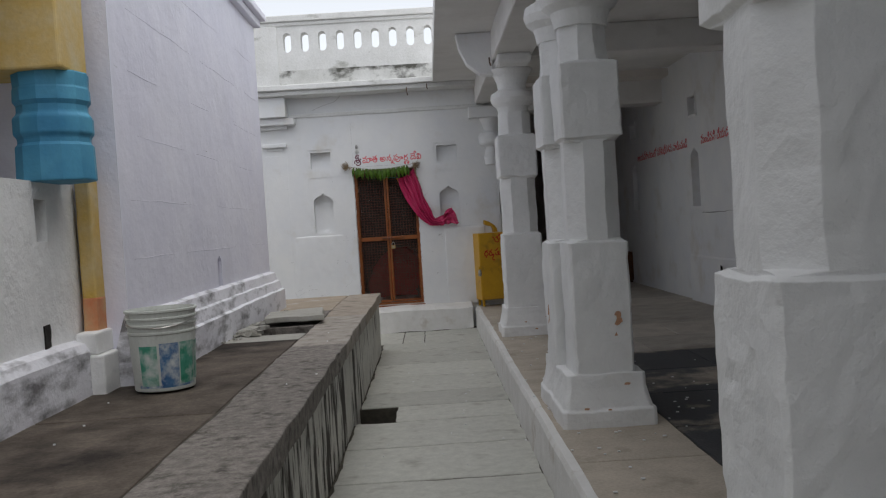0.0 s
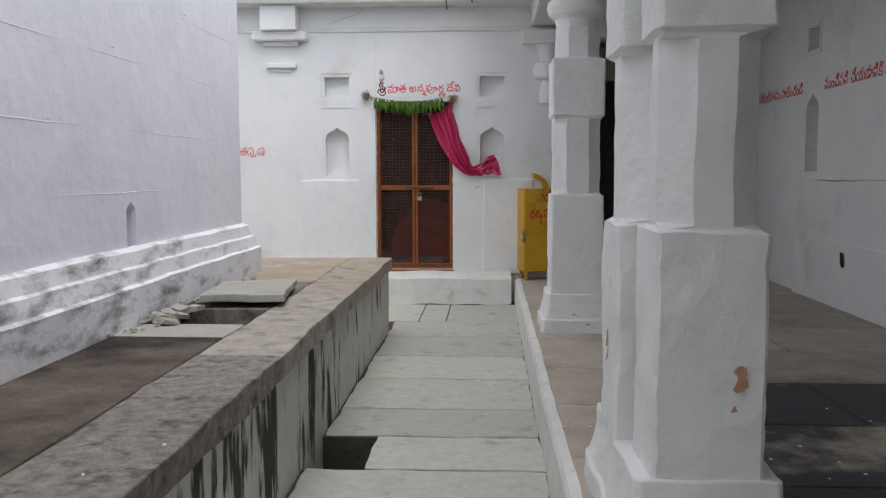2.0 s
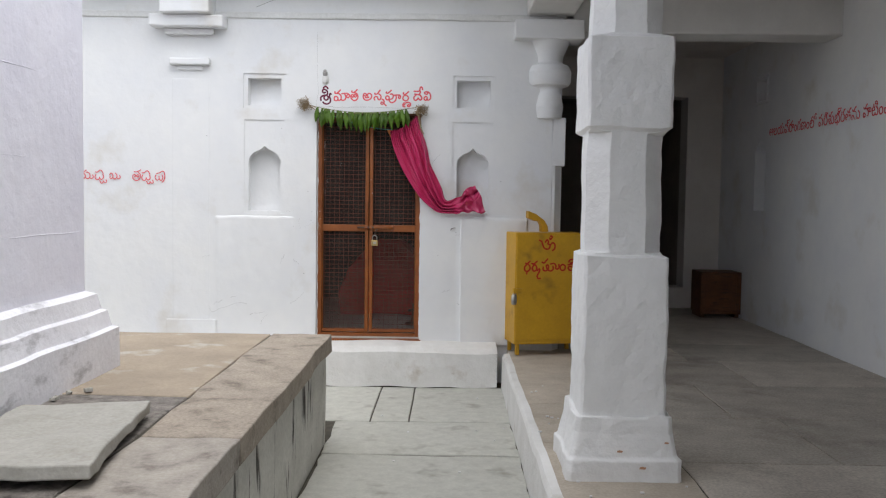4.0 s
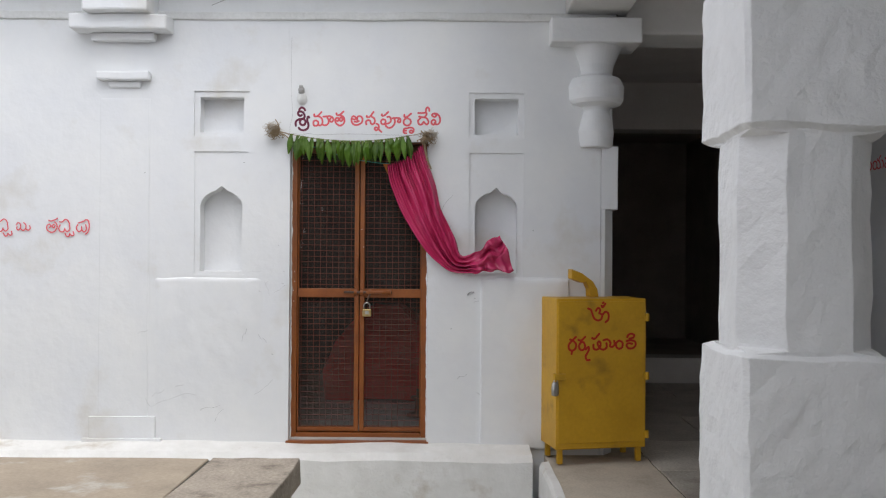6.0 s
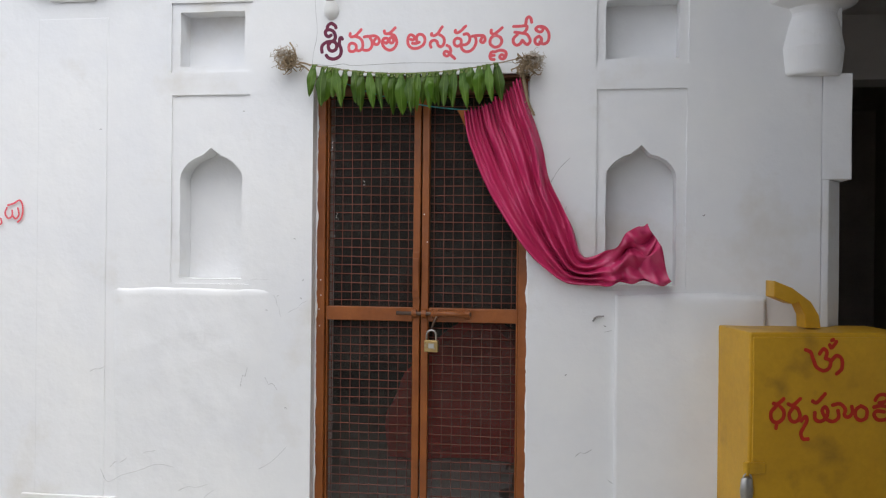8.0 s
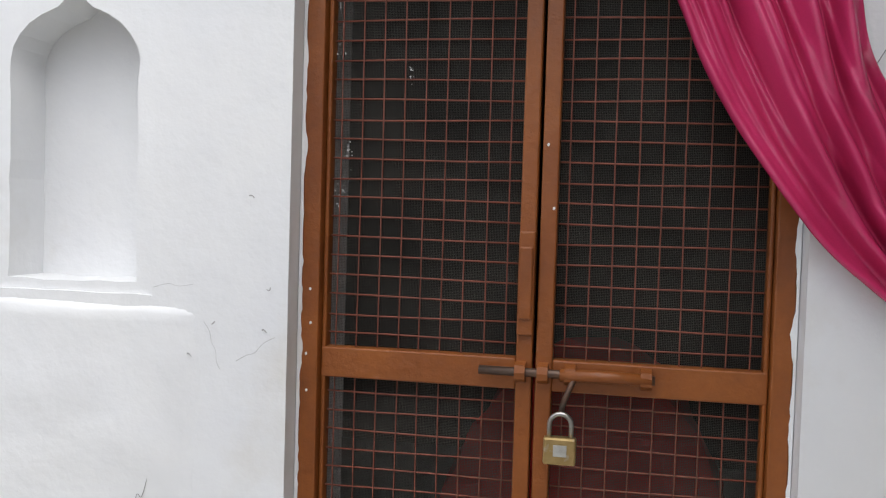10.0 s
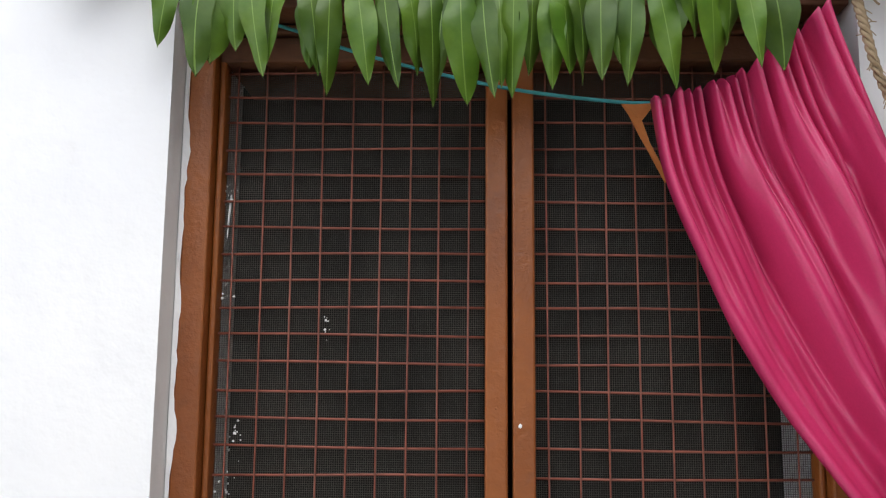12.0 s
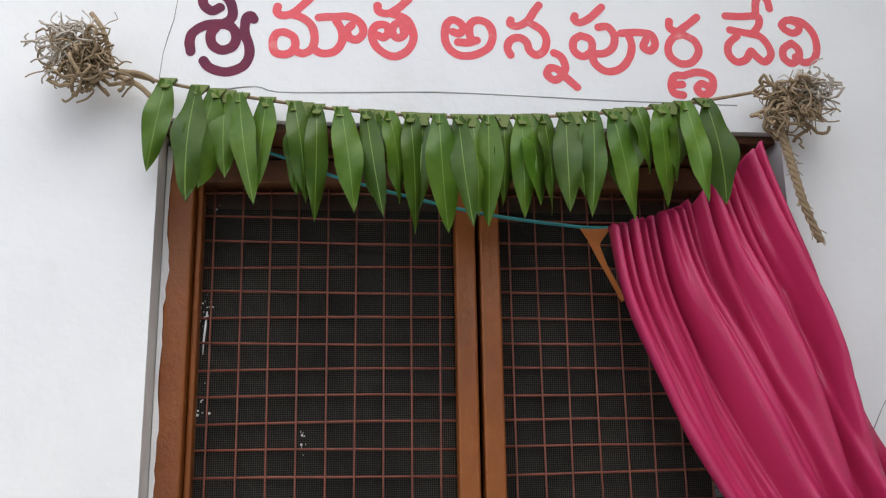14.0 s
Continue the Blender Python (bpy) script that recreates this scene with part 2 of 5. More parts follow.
def box(bm, x0, x1, y0, y1, z0, z1, m=None):
    t = Matrix.Translation(((x0 + x1) / 2, (y0 + y1) / 2, (z0 + z1) / 2)) @ Matrix.Diagonal((x1 - x0, y1 - y0, z1 - z0, 1))
    return bmesh.ops.create_cube(bm, size=1, matrix=(m @ t) if m else t)["verts"]


def boxed(x0, x1, y0, y1, z0, z1):
    bm = bmesh.new()
    box(bm, x0, x1, y0, y1, z0, z1)
    return bm


def wobble(bm, amp, scale, step=0.0):
    """Uneven, hand-made surface: cut to short edges, then push the points about."""
    if step:
        for _ in range(7):
            long = [e for e in bm.edges if e.calc_length() > step * 1.5]
            if not long or len(bm.verts) > 40000:
                break
            bmesh.ops.subdivide_edges(bm, edges=long, cuts=1, use_grid_fill=True)
    for v in bm.verts:
        v.co += amp * noise.noise_vector(v.co * scale)
    return bm


def loft(bm, rings, closed=True, caps=True):
    rows = [[bm.verts.new(p) for p in r] for r in rings]
    n = len(rows[0])
    for a, b in zip(rows, rows[1:]):
        for i in range(n if closed else n - 1):
            bm.faces.new((a[i], a[(i + 1) % n], b[(i + 1) % n], b[i]))
    if caps and closed:
        bm.faces.new(rows[0][::-1])
        bm.faces.new(rows[-1])
    return rows


def lathe(bm, profile, cx=0, cy=0, n=24, caps=True):
    loft(bm, [[(cx + r * math.cos(2 * math.pi * i / n), cy + r * math.sin(2 * math.pi * i / n), z) for i in range(n)] for r, z in profile], caps=caps)


def tube(bm, pts, r, n=6):
    pts = [Vector(p) for p in pts]
    rings = []
    for i, p in enumerate(pts):
        d = (pts[min(i + 1, len(pts) - 1)] - pts[max(i - 1, 0)]).normalized()
        a = d.cross(Vector((0.3, 0.9, 0.31))).normalized()
        b = d.cross(a)
        rr = r[i] if isinstance(r, (list, tuple)) else r
        rings.append([p + rr * (math.cos(2 * math.pi * k / n) * a + math.sin(2 * math.pi * k / n) * b) for k in range(n)])
    loft(bm, rings)


def curve_through(pts, per=6):
    """Points of a smooth line through the given ones."""
    pts = [Vector(p) for p in pts]
    q = [pts[0]] + pts + [pts[-1]]
    out = []
    for i in range(1, len(q) - 2):
        for k in range(per):
            t = k / per
            a, b, c, d = q[i - 1], q[i], q[i + 1], q[i + 2]
            out.append(0.5 * (2 * b + (c - a) * t + (2 * a - 5 * b + 4 * c - d) * t * t + (3 * b - a - 3 * c + d) * t ** 3))
    return out + [pts[-1]]


def arch(u0, u1, v0, v1, spring, n=6):
    """A niche outline with a pointed (ogee-tipped) head."""
    mid, w = (u0 + u1) / 2, (u1 - u0) / 2
    pts = [(u0, v0), (u1, v0), (u1, spring)]
    h = v1 - spring
    for k in range(1, n):
        t = k / n
        pts.append((u1 - w * (1 - math.cos(t * 1.45)) * 1.13, spring + h * 0.80 * math.sin(t * 1.45)))
    pts.append((mid, v1))
    for k in range(n - 1, 0, -1):
        t = k / n
        pts.append((u0 + w * (1 - math.cos(t * 1.45)) * 1.13, spring + h * 0.80 * math.sin(t * 1.45)))
    pts.append((u0, spring))
    return pts


def rough(pts, amp=0.0022, step=0.035):
    """A hand-cut outline: extra points, each a little off."""
    out = []
    for (u0, v0), (u1, v1) in zip(pts, pts[1:] + pts[:1]):
        n = max(1, int(math.hypot(u1 - u0, v1 - v0) / step))
        for k in range(n):
            u, v = u0 + (u1 - u0) * k / n, v0 + (v1 - v0) * k / n
            out.append((u + amp * noise.noise(Vector((u * 23, v * 23, 1))), v + amp * noise.noise(Vector((u * 23, v * 23, 7)))))
    return out


def rect(u0, u1, v0, v1):
    return [(u0, v0), (u1, v0), (u1, v1), (u0, v1)]


def pierced(outline, holes, place, thick):
    """A wall plate with niches and openings. holes: (outline, depth, or None to go right through). place(u, v, d) gives the point d behind the face."""
    bm = bmesh.new()
    def ring(pts, d):
        return [bm.verts.new(place(u, v, d)) for u, v in pts]
    def edges(vs):
        return [bm.edges.new((vs[i], vs[(i + 1) % len(vs)])) for i in range(len(vs))]
    front, back = ring(outline, 0), ring(outline, thick)
    ef, eb = edges(front), edges(back)
    for pts, depth in holes:
        a = ring(pts, 0)
        ef += edges(a)
        b = ring(pts, thick if depth is None else depth)
        if depth is None:
            eb += edges(b)
        else:
            bm.faces.new(b)
        for i in range(len(a)):
            j = (i + 1) % len(a)
            bm.faces.new((a[i], a[j], b[j], b[i]))
    for i in range(len(front)):
        j = (i + 1) % len(front)
        bm.faces.new((front[i], front[j], back[j], back[i]))
    bmesh.ops.triangle_fill(bm, edges=ef, use_beauty=True)
    bmesh.ops.triangle_fill(bm, edges=eb, use_beauty=True)
    return bm


# ---- ground, walkway ----
FLOOR_V = 0.27          # veranda floor
TOP_P = 0.654           # platform top
structure(part("ground", boxed(-400, 400, -400, 400, -0.60, -0.45), GROUT), "dark bare earth under the temple courtyard")
bm = bmesh.new()
for y0, y1, x0, x1 in ((-17, -5.41, -0.10, 1.09), (-4.89, 0.0, -0.10, 1.09), (-5.41, -4.89, 0.21, 1.09), (-1.78, 0.0, -4.0, -0.10)):
    box(bm, x0, x1, y0, y1, -0.45, -0.013)
walkway = structure(part("pavement", bm, GROUT), "narrow walkway of worn grey granite slabs")
box_pit = bmesh.new()
box(box_pit, -0.12, -0.10, -5.41, -4.89, -0.45, -0.014)
structure(part("drain_wall", box_pit, GROUT), "dark side of the open drain hole")


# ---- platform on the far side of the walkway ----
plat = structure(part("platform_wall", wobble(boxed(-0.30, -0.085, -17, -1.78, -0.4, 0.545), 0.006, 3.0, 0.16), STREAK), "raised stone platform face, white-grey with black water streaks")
bm = bmesh.new()
box(bm, -1.6, -0.302, -17, -5.16, 0.0, 0.50)
box(bm, -1.6, -0.302, -4.68, -1.80, 0.0, 0.50)
box(bm, -1.6, -0.90, -5.16, -4.68, 0.0, 0.50)
box(bm, -0.90, -0.302, -5.16, -4.68, 0.0, 0.22)
structure(part("platform_core", bm, BROWN), "rubble core of the raised platform")


bm = bmesh.new()
for y0, y1, x0 in ((-17, -5.17, -1.3), (-4.67, -1.77, -1.3), (-5.17, -4.67, -0.405)):
    box(bm, x0, -0.075, y0, y1, 0.56, TOP_P - 0.016)
structure(part("platform_bed", bm, GROUT), "dark dirt in the joints of the platform slabs")


# ---- the shrine wall with the door ----
W = 0.418
DOOR_Z0, DOOR_Z1 = 0.335, 2.15
holes = [(rect(-W, W, DOOR_Z0, DOOR_Z1), None)]
for s in (-1, 1):
    c = 0.832 * s
    holes.append((rough(rect(c - 0.17, c + 0.165, 2.175, 2.45)), None))
    holes.append((rough(rect(c - 0.165, c + 0.16, 1.34, 2.085)), None))
wall = pierced(rect(-4.0, 1.46, 0.0, 3.2), holes, lambda u, v, d: (u, d, v), 0.33)
structure(part("wall_north", wall, WHITE), "whitewashed shrine wall with niches beside a narrow doorway")
for i, s in enumerate((-1, 1)):
    c = 0.832 * s
    bm = pierced(rect(c - 0.174, c + 0.169, 2.171, 2.454), [(rough(rect(c - 0.135, c + 0.13, 2.20, 2.415), 0.004), 0.09)], lambda u, v, d: (u, 0.009 + d, v), 0.12)
    structure(part("niche_%d" % (i + 1), bm, WHITE), "square whitewashed wall niche in a sunk frame")
    bm = pierced(rect(c - 0.169, c + 0.164, 1.336, 2.089), [(rough(arch(c - 0.13, c + 0.125, 1.36, 1.878, 1.755), 0.004), 0.10)], lambda u, v, d: (u, 0.007 + d, v), 0.13)
    structure(part("niche_%d" % (i + 3), bm, WHITE), "pointed-arch whitewashed wall niche in a sunk panel")
# thicker plaster on the lower wall, beside the door
for i, (x0, x1) in enumerate(((-1.25, -0.53), (0.74, 1.27))):
    bm = bmesh.new()
    rows = []
    for k in range(61):
        z = 0.30 + (1.325 - 0.30) * k / 60
        row = []
        for j in range(41):
            x = x0 + (x1 - x0) * j / 40
            side = min(1, (x - x0) / (0.05 if i == 0 else 0.26), (x1 - x) / (0.16 if i == 0 else 0.08))
            side = max(0, side) ** 2 * (3 - 2 * max(0, side))
            lip = min(1, (1.325 - z) / 0.018) * min(1, (z - 0.30) / 0.75)
            n = noise.noise(Vector((x * 9, z * 9, 3)))
            row.append(bm.verts.new((x, 0.003 - 0.014 * side * max(0, lip) * (0.8 + 0.5 * n) - 0.0012 * noise.noise(Vector((x * 30, z * 30, 9))), z + 0.006 * noise.noise(Vector((x * 8, 1, z * 4))))))
        rows.append(row)
    for r, s in zip(rows, rows[1:]):
        for j in range(40):
            bm.faces.new((r[j], r[j + 1], s[j + 1], s[j]))
    ob = part("wall_render_%d" % (i + 1), bm, WHITE, smooth=True)
    md = ob.modifiers.new("thickness", "SOLIDIFY")
    md.thickness, md.offset = 0.02, -1.0
    structure(ob, "uneven lower band of thick whitewashed plaster")
bm = bmesh.new()
loft(bm, [[(x, -0.225, 0.0), (x, -0.215, 0.27), (x, -0.17, 0.306), (x, -0.02, 0.330), (x, 0.045, 0.334), (x, 0.045, 0.0)] for x in [-4.0 + 0.12 * i for i in range(43)]])
wobble(bm, 0.014, 3)
wobble(bm, 0.006, 13)
structure(part("wall_step", bm, KERB), "whitewashed step along the foot of the shrine wall")


def pilaster(x, half):
    bm = bmesh.new()
    for w, d, z0, z1 in ((0.24, 0.03, 0.3, 0.35), (0.20, 0.02, 0.35, 0.48), (half, 0.0035, 0.48, 2.40)):
        box(bm, x - w, x + w, -d, 0.002, z0, z1)
    return bm


structure(part("pilaster_1", wobble(pilaster(-1.42, 0.15), 0.003, 4, 0.15), WHITE, bevel=0.012), "faint whitewashed pilaster on the shrine wall")
bm = bmesh.new()
for w, d, z0, z1 in ((0.16, 0.06, 2.505, 2.56), (0.10, 0.022, 2.465, 2.505), (0.29, 0.15, 2.79, 2.88), (0.19, 0.06, 2.74, 2.79)):
    box(bm, -1.42 - w, -1.42 + w, -d, 0.003, z0, z1)
box(bm, -1.6, -1.22, -0.22, 0.003, 2.88, 3.14)
structure(part("corbel", wobble(bm, 0.006, 6, 0.08), WHITE, bevel=0.028), "stepped whitewashed stone corbels under the cornice")
# end pier of the shrine wall, towards the veranda
bm = bmesh.new()
loft(bm, [[(1.462, 0.001, z), (1.488, 0.001, z), (1.548, 0.085, z), (1.548, 3.0, z), (1.462, 3.0, z)] for z in (0.25, 1.75)])
box(bm, 1.462, 1.565, 0.0, 0.20, 1.75, 2.13)
box(bm, 1.462, 1.53, 0.012, 3.0, 2.13, 3.2)
structure(part("wall_pier", wobble(bm, 0.003, 3, 0.2), WHITE, bevel=0.004), "whitewashed end pier of the shrine wall")
bm = bmesh.new()
lathe(bm, [(0.105, 2.12), (0.115, 2.22), (0.10, 2.30), (0.088, 2.345), (0.10, 2.365), (0.155, 2.385), (0.17, 2.41), (0.172, 2.49), (0.15, 2.54), (0.10, 2.56), (0.11, 2.62), (0.15, 2.72), (0.16, 2.74)], 1.43, 0.045, 40)
box(bm, 1.14, 1.68, -0.13, 0.2, 2.73, 2.88)
structure(part("pier_capital", wobble(bm, 0.004, 5), WHITE, bevel=0.010), "moulded whitewashed pier capital with a bracket")

# cornice and balustrade above the shrine wall
bm = bmesh.new()
for y, z0, z1 in ((-0.02, 2.88, 2.93), (-0.30, 3.14, 3.20), (-0.36, 3.20, 3.27)):
    box(bm, -4.0, 1.55, y, 0.44, z0, z1)
structure(part("cornice", wobble(bm, 0.006, 3, 0.2), MOSSY, bevel=0.01), "mildewed whitewashed cornice slab over the shrine wall")


def slot(x, z0, z1, half, n=5):
    pts = [(x + half * math.cos(a), z1 - half + half * math.sin(a)) for a in (math.pi * k / n for k in range(n + 1))]
    pts += [(x + half * math.cos(a), z0 + half + half * math.sin(a)) for a in (math.pi + math.pi * k / n for k in range(n + 1))]
    return pts


slots = [(slot(-1.125 + 0.225 * k, 3.685, 3.935, 0.05), None) for k in range(-7, 16) if k != -1]
rail = structure(part("balustrade", pierced(rect(-4.0, 4.0, 3.27, 4.02), slots, lambda u, v, d: (u, -0.30 + d, v), 0.16), MOSSY), "whitewashed balustrade with rounded slots, black mildew at its foot")
bm = bmesh.new()
box(bm, -4.0, 4.0, -0.32, -0.12, 4.02, 4.07)
box(bm, -4.0, 4.0, -0.35, -0.09, 4.07, 4.15)
box(bm, -1.55, -1.25, -0.33, -0.10, 3.27, 4.02)
part("coping", bm, MOSSY, rail, bevel=0.01)
part("parapet_foot", wobble(boxed(-4.0, 4.0, -0.312, -0.13, 3.265, 3.45), 0.006, 4, 0.15), MILDEW, rail, "black mildew along the parapet foot")
# roof behind the balustrade
structure(part("roof_shrine", boxed(-4.0, 4.0, -0.1, 5.2, 3.2, 3.32), SOFFIT), "flat roof terrace over the shrine")


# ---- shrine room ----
# walls and ceiling carry the room's darkness in their colour
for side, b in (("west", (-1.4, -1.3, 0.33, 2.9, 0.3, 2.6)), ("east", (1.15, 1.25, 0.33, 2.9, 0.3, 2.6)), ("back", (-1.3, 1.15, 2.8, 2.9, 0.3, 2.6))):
    structure(part("wall_shrine_" + side, boxed(*b), SHRINE), "shrine wall coloured near-black for the darkness inside")
structure(part("floor_shrine", boxed(-1.4, 1.25, 0.03, 2.9, 0.2, 0.352), FLOORIN), "grey floor inside the locked shrine")
structure(part("ceiling_shrine", boxed(-1.4, 1.25, 0.33, 2.9, 2.6, 2.7), SHRINE), "shrine ceiling coloured near-black for the darkness inside")
bm = bmesh.new()
loft(bm, [[(0.06 + x * k, 1.78 + y * k, z) for x, y in ((-0.46, -0.42), (0.46, -0.42), (0.46, 0.42), (-0.46, 0.42))] for z, k in ((0.352, 1.0), (0.60, 0.98), (0.80, 0.80), (0.98, 0.45), (1.06, 0.2))])
bmesh.ops.subdivide_edges(bm, edges=bm.edges, cuts=4, use_grid_fill=True)
wobble(bm, 0.03, 5)
altar = empty("altar")
part("drape", bm, CLOTH_RED, altar, "dark red cloth drape")
part("plinth", boxed(-0.28, 0.40, 1.48, 2.08, 0.352, 0.74), WOOD_AND_SHADE, altar)
tagged(altar, "low altar draped in dark red cloth", "altar")
bm = bmesh.new()
lathe(bm, [(0.0, 0.352), (0.08, 0.355), (0.075, 0.37), (0.02, 0.385), (0.015, 0.46), (0.05, 0.475), (0.045, 0.49), (0.012, 0.495), (0.01, 0.54), (0.0, 0.545)], 0.34, 0.75, caps=False)
tagged(part("oil_lamp", bm, DARKSTEEL, smooth=True), "small dark metal oil lamp on the shrine floor", "lamp")


# ---- tower block beside the platform ----
bm = pierced(rect(-7.03, -2.93, 0.4, 3.42), [(arch(-5.03, -4.91, 0.95, 1.25, 1.20), 0.10)], lambda u, v, d: (-1.06 - d, u, v), 0.25)
box(bm, -3.0, -1.309, -7.03, -2.93, 0.4, 3.42)
structure(part("wall_west", bm, LAVENDER), "tall lavender-limewashed block wall of the main shrine")
bm = bmesh.new()
prof = [(-1.07, 1.02), (-1.02, 1.0), (-1.005, 0.93), (-0.985, 0.92), (-0.97, 0.845), (-0.945, 0.835), (-0.945, 0.64), (-1.2, 0.60)]
n = 30
rings = []
for k in range(n + 1):
    y = -7.05 + 4.12 * k / n
    rings.append([(x, y + (0.0 if 0 < k < n else (1 if k == n else 0) * (x + 1.07) * 1.0), z) for x, z in prof])
loft(bm, rings)
wobble(bm, 0.008, 3.5)
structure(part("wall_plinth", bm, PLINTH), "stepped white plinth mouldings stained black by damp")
bm = bmesh.new()
box(bm, -1.4, -0.945, -2.935, -2.80, 0.6, 0.835)
box(bm, -1.4, -0.985, -2.935, -2.86, 0.835, 0.92)
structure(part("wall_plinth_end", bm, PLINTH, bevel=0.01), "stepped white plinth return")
bm = bmesh.new()
box(bm, -3.0, -1.0, -7.1, -2.87, 3.42, 3.49)
box(bm, -3.0, -0.95, -7.15, -2.82, 3.49, 3.56)
structure(part("tower_cornice", bm, LAVENDER, bevel=0.012), "projecting limewashed cornice of the main shrine")
random.seed(41)
k = 0
for z in (1.30, 1.62, 1.98, 2.33, 2.68, 3.02):
    y = -7.02 + random.random() * 0.4
    while y < -3.4:
        y1 = min(-2.96, y + random.uniform(0.5, 1.7))
        m = 2 + int((y1 - y) / 0.12)
        pts = [(-1.0605, y + (y1 - y) * q / m, z + 0.008 * noise.noise(Vector((y + q * 0.4, z, 0)))) for q in range(m + 1)]
        bm = bmesh.new()
        tube(bm, pts, [0.0011 + 0.0016 * math.sin(math.pi * q / m) for q in range(m + 1)])
        k += 1
        structure(part("masonry_joint_%d" % k, bm, LAVENDER, smooth=True), "faint limewashed masonry joint")
        y = y1 + random.uniform(0.1, 0.9)
for q, (y, z, w) in enumerate(((-7.0, 2.32, 0.10), (-5.3, 2.02, 0.26), (-6.1, 2.70, 0.12), (-4.2, 2.36, 0.2), (-5.9, 1.63, 0.15))):
    bm = bmesh.new()
    tube(bm, [(-1.0625, y + w * s / 6, z + 0.006 * noise.noise(Vector((s * 1.3, y, 2)))) for s in range(7)], [0.0006, 0.002, 0.003, 0.0025, 0.0035, 0.002, 0.0006])
    structure(part("tower_crack_%d" % (q + 1), bm, CRACK), "short dark crack in the limewashed block wall")

# porch with a low wall and a painted column
low = structure(part("wall_porch", wobble(pierced(rect(-13.0, -7.10, 0.6, 1.70), [(rect(-7.56, -7.44, 1.42, 1.62), 0.12)], lambda u, v, d: (-1.27 - d, u, v), 0.30), 0.006, 3), WHITE_ROUGH), "low whitewashed porch wall with a small slot")
bm = bmesh.new()
loft(bm, [[(-1.28, y, 0.92), (-1.215, y, 0.90), (-1.19, y, 0.86), (-1.19, y, 0.6), (-1.4, y, 0.6)] for y in [-13 + 0.2 * k for k in range(30)] + [-7.04]])
wobble(bm, 0.01, 3)
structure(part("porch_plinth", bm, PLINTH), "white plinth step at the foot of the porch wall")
bm = bmesh.new()
box(bm, -1.26, -1.12, -7.25, -7.0, 0.6, 0.84)
box(bm, -1.26, -1.15, -7.24, -7.0, 0.84, 0.95)
structure(part("porch_step", wobble(bm, 0.006, 5, 0.1), WHITE_ROUGH, bevel=0.012), "stepped white plinth block at the porch corner")
bm = bmesh.new()
box(bm, -1.25, -1.175, -7.14, -7.02, 1.11, 1.72)
structure(part("porch_pilaster", wobble(bm, 0.004, 6, 0.1), YELLOW_P, bevel=0.01), "pilaster strip in old yellow paint")
structure(part("porch_pilaster_foot", wobble(boxed(-1.25, -1.173, -7.145, -7.02, 0.93, 1.12), 0.004, 6, 0.06), ORANGE_P, bevel=0.008), "faded orange foot of the pilaster strip")
# solid block, no opening: the drain hole's shade is its black colour
bm = bmesh.new()
box(bm, -1.29, -1.262, -7.56, -7.50, 0.92, 1.03)
structure(part("drain_spout", wobble(bm, 0.008, 20, 0.02), HOLE_SHADE), "near-black block painted as the shade of a porch drain hole")
pc = empty("porch_column", -1.21, -7.42, 1.695)
bm = bmesh.new()
lathe(bm, [(0.180, 0.0), (0.176, 0.165), (0.164, 0.18), (0.164, 0.205), (0.180, 0.222), (0.180, 0.30), (0.160, 0.32), (0.160, 0.355), (0.174, 0.375), (0.172, 0.43), (0.168, 0.44), (0.172, 0.51)], n=12)
part("shaft", bm, BLUE_P, pc, "sky-blue painted ringed shaft", bevel=0.008)
bm = boxed(-0.42, 0.13, -0.2, 0.12, 0.505, 1.10)
part("capital", wobble(bm, 0.005, 5, 0.12), YELLOW_P, pc, "yellow painted capital block", bevel=0.012)
tagged(pc, "blue ringed porch column with a yellow capital block", "column")
for x0, x1 in ((-1.42, -1.36), (-1.17, -1.06)):
    tagged(part("rag", wobble(boxed(x0, x1, -7.66, -7.62, 2.60, 2.9), 0.012, 9, 0.05), BLACK), "dark rag hanging on the yellow capital", "cloth", "rags on the capital")
structure(part("wall_porch_back", boxed(-3.2, -3.0, -13, -2.9, 0, 3.4), HALL), "shaded wall behind the porch")
structure(part("roof_porch", boxed(-3.2, -1.15, -13, -7.1, 2.88, 3.3), SOFFIT), "flat roof slab over the porch")


# ---- veranda ----
bm = bmesh.new()
loft(bm, [[(1.075, y, -0.02), (1.082, y, 0.24), (1.095, y, 0.268), (1.135, y, 0.272), (1.20, y, -0.02)] for y in [-17 + 0.15 * k for k in range(113)] + [-0.2]])
wobble(bm, 0.007, 3.0)
wobble(bm, 0.004, 17.0)
structure(part("kerb", bm, KERB), "uneven whitewashed kerb along the veranda")
veranda = structure(part("floor", boxed(1.14, 3.9, -17, 3.2, -0.3, FLOOR_V - 0.012), GROUT), "veranda floor of uneven stone slabs, dark and damp in places")
RW = 3.72
holes2 = []
for y in (-1.27, 1.73, -4.4, -7.5):
    holes2.append((rect(y - 0.13, y + 0.13, 2.49, 2.69), 0.14))
    holes2.append((arch(y - 0.15, y + 0.15, 1.40, 2.10, 1.97), 0.16))
structure(part("wall_east", pierced(rect(-17, 3.2, 0.0, 3.3), holes2, lambda u, v, d: (RW + d, u, v), 0.4), WHITE), "whitewashed veranda wall with small niches and red lettering")
bm = bmesh.new()
for y in (-1.27, 1.73, -4.4, -7.5):
    for (a, b, c, d) in ((y - 0.17, y + 0.17, 2.70, 2.73), (y - 0.17, y + 0.17, 2.45, 2.48), (y - 0.17, y - 0.14, 2.48, 2.70), (y + 0.14, y + 0.17, 2.48, 2.70)):
        box(bm, RW - 0.012, RW + 0.002, a, b, c, d)
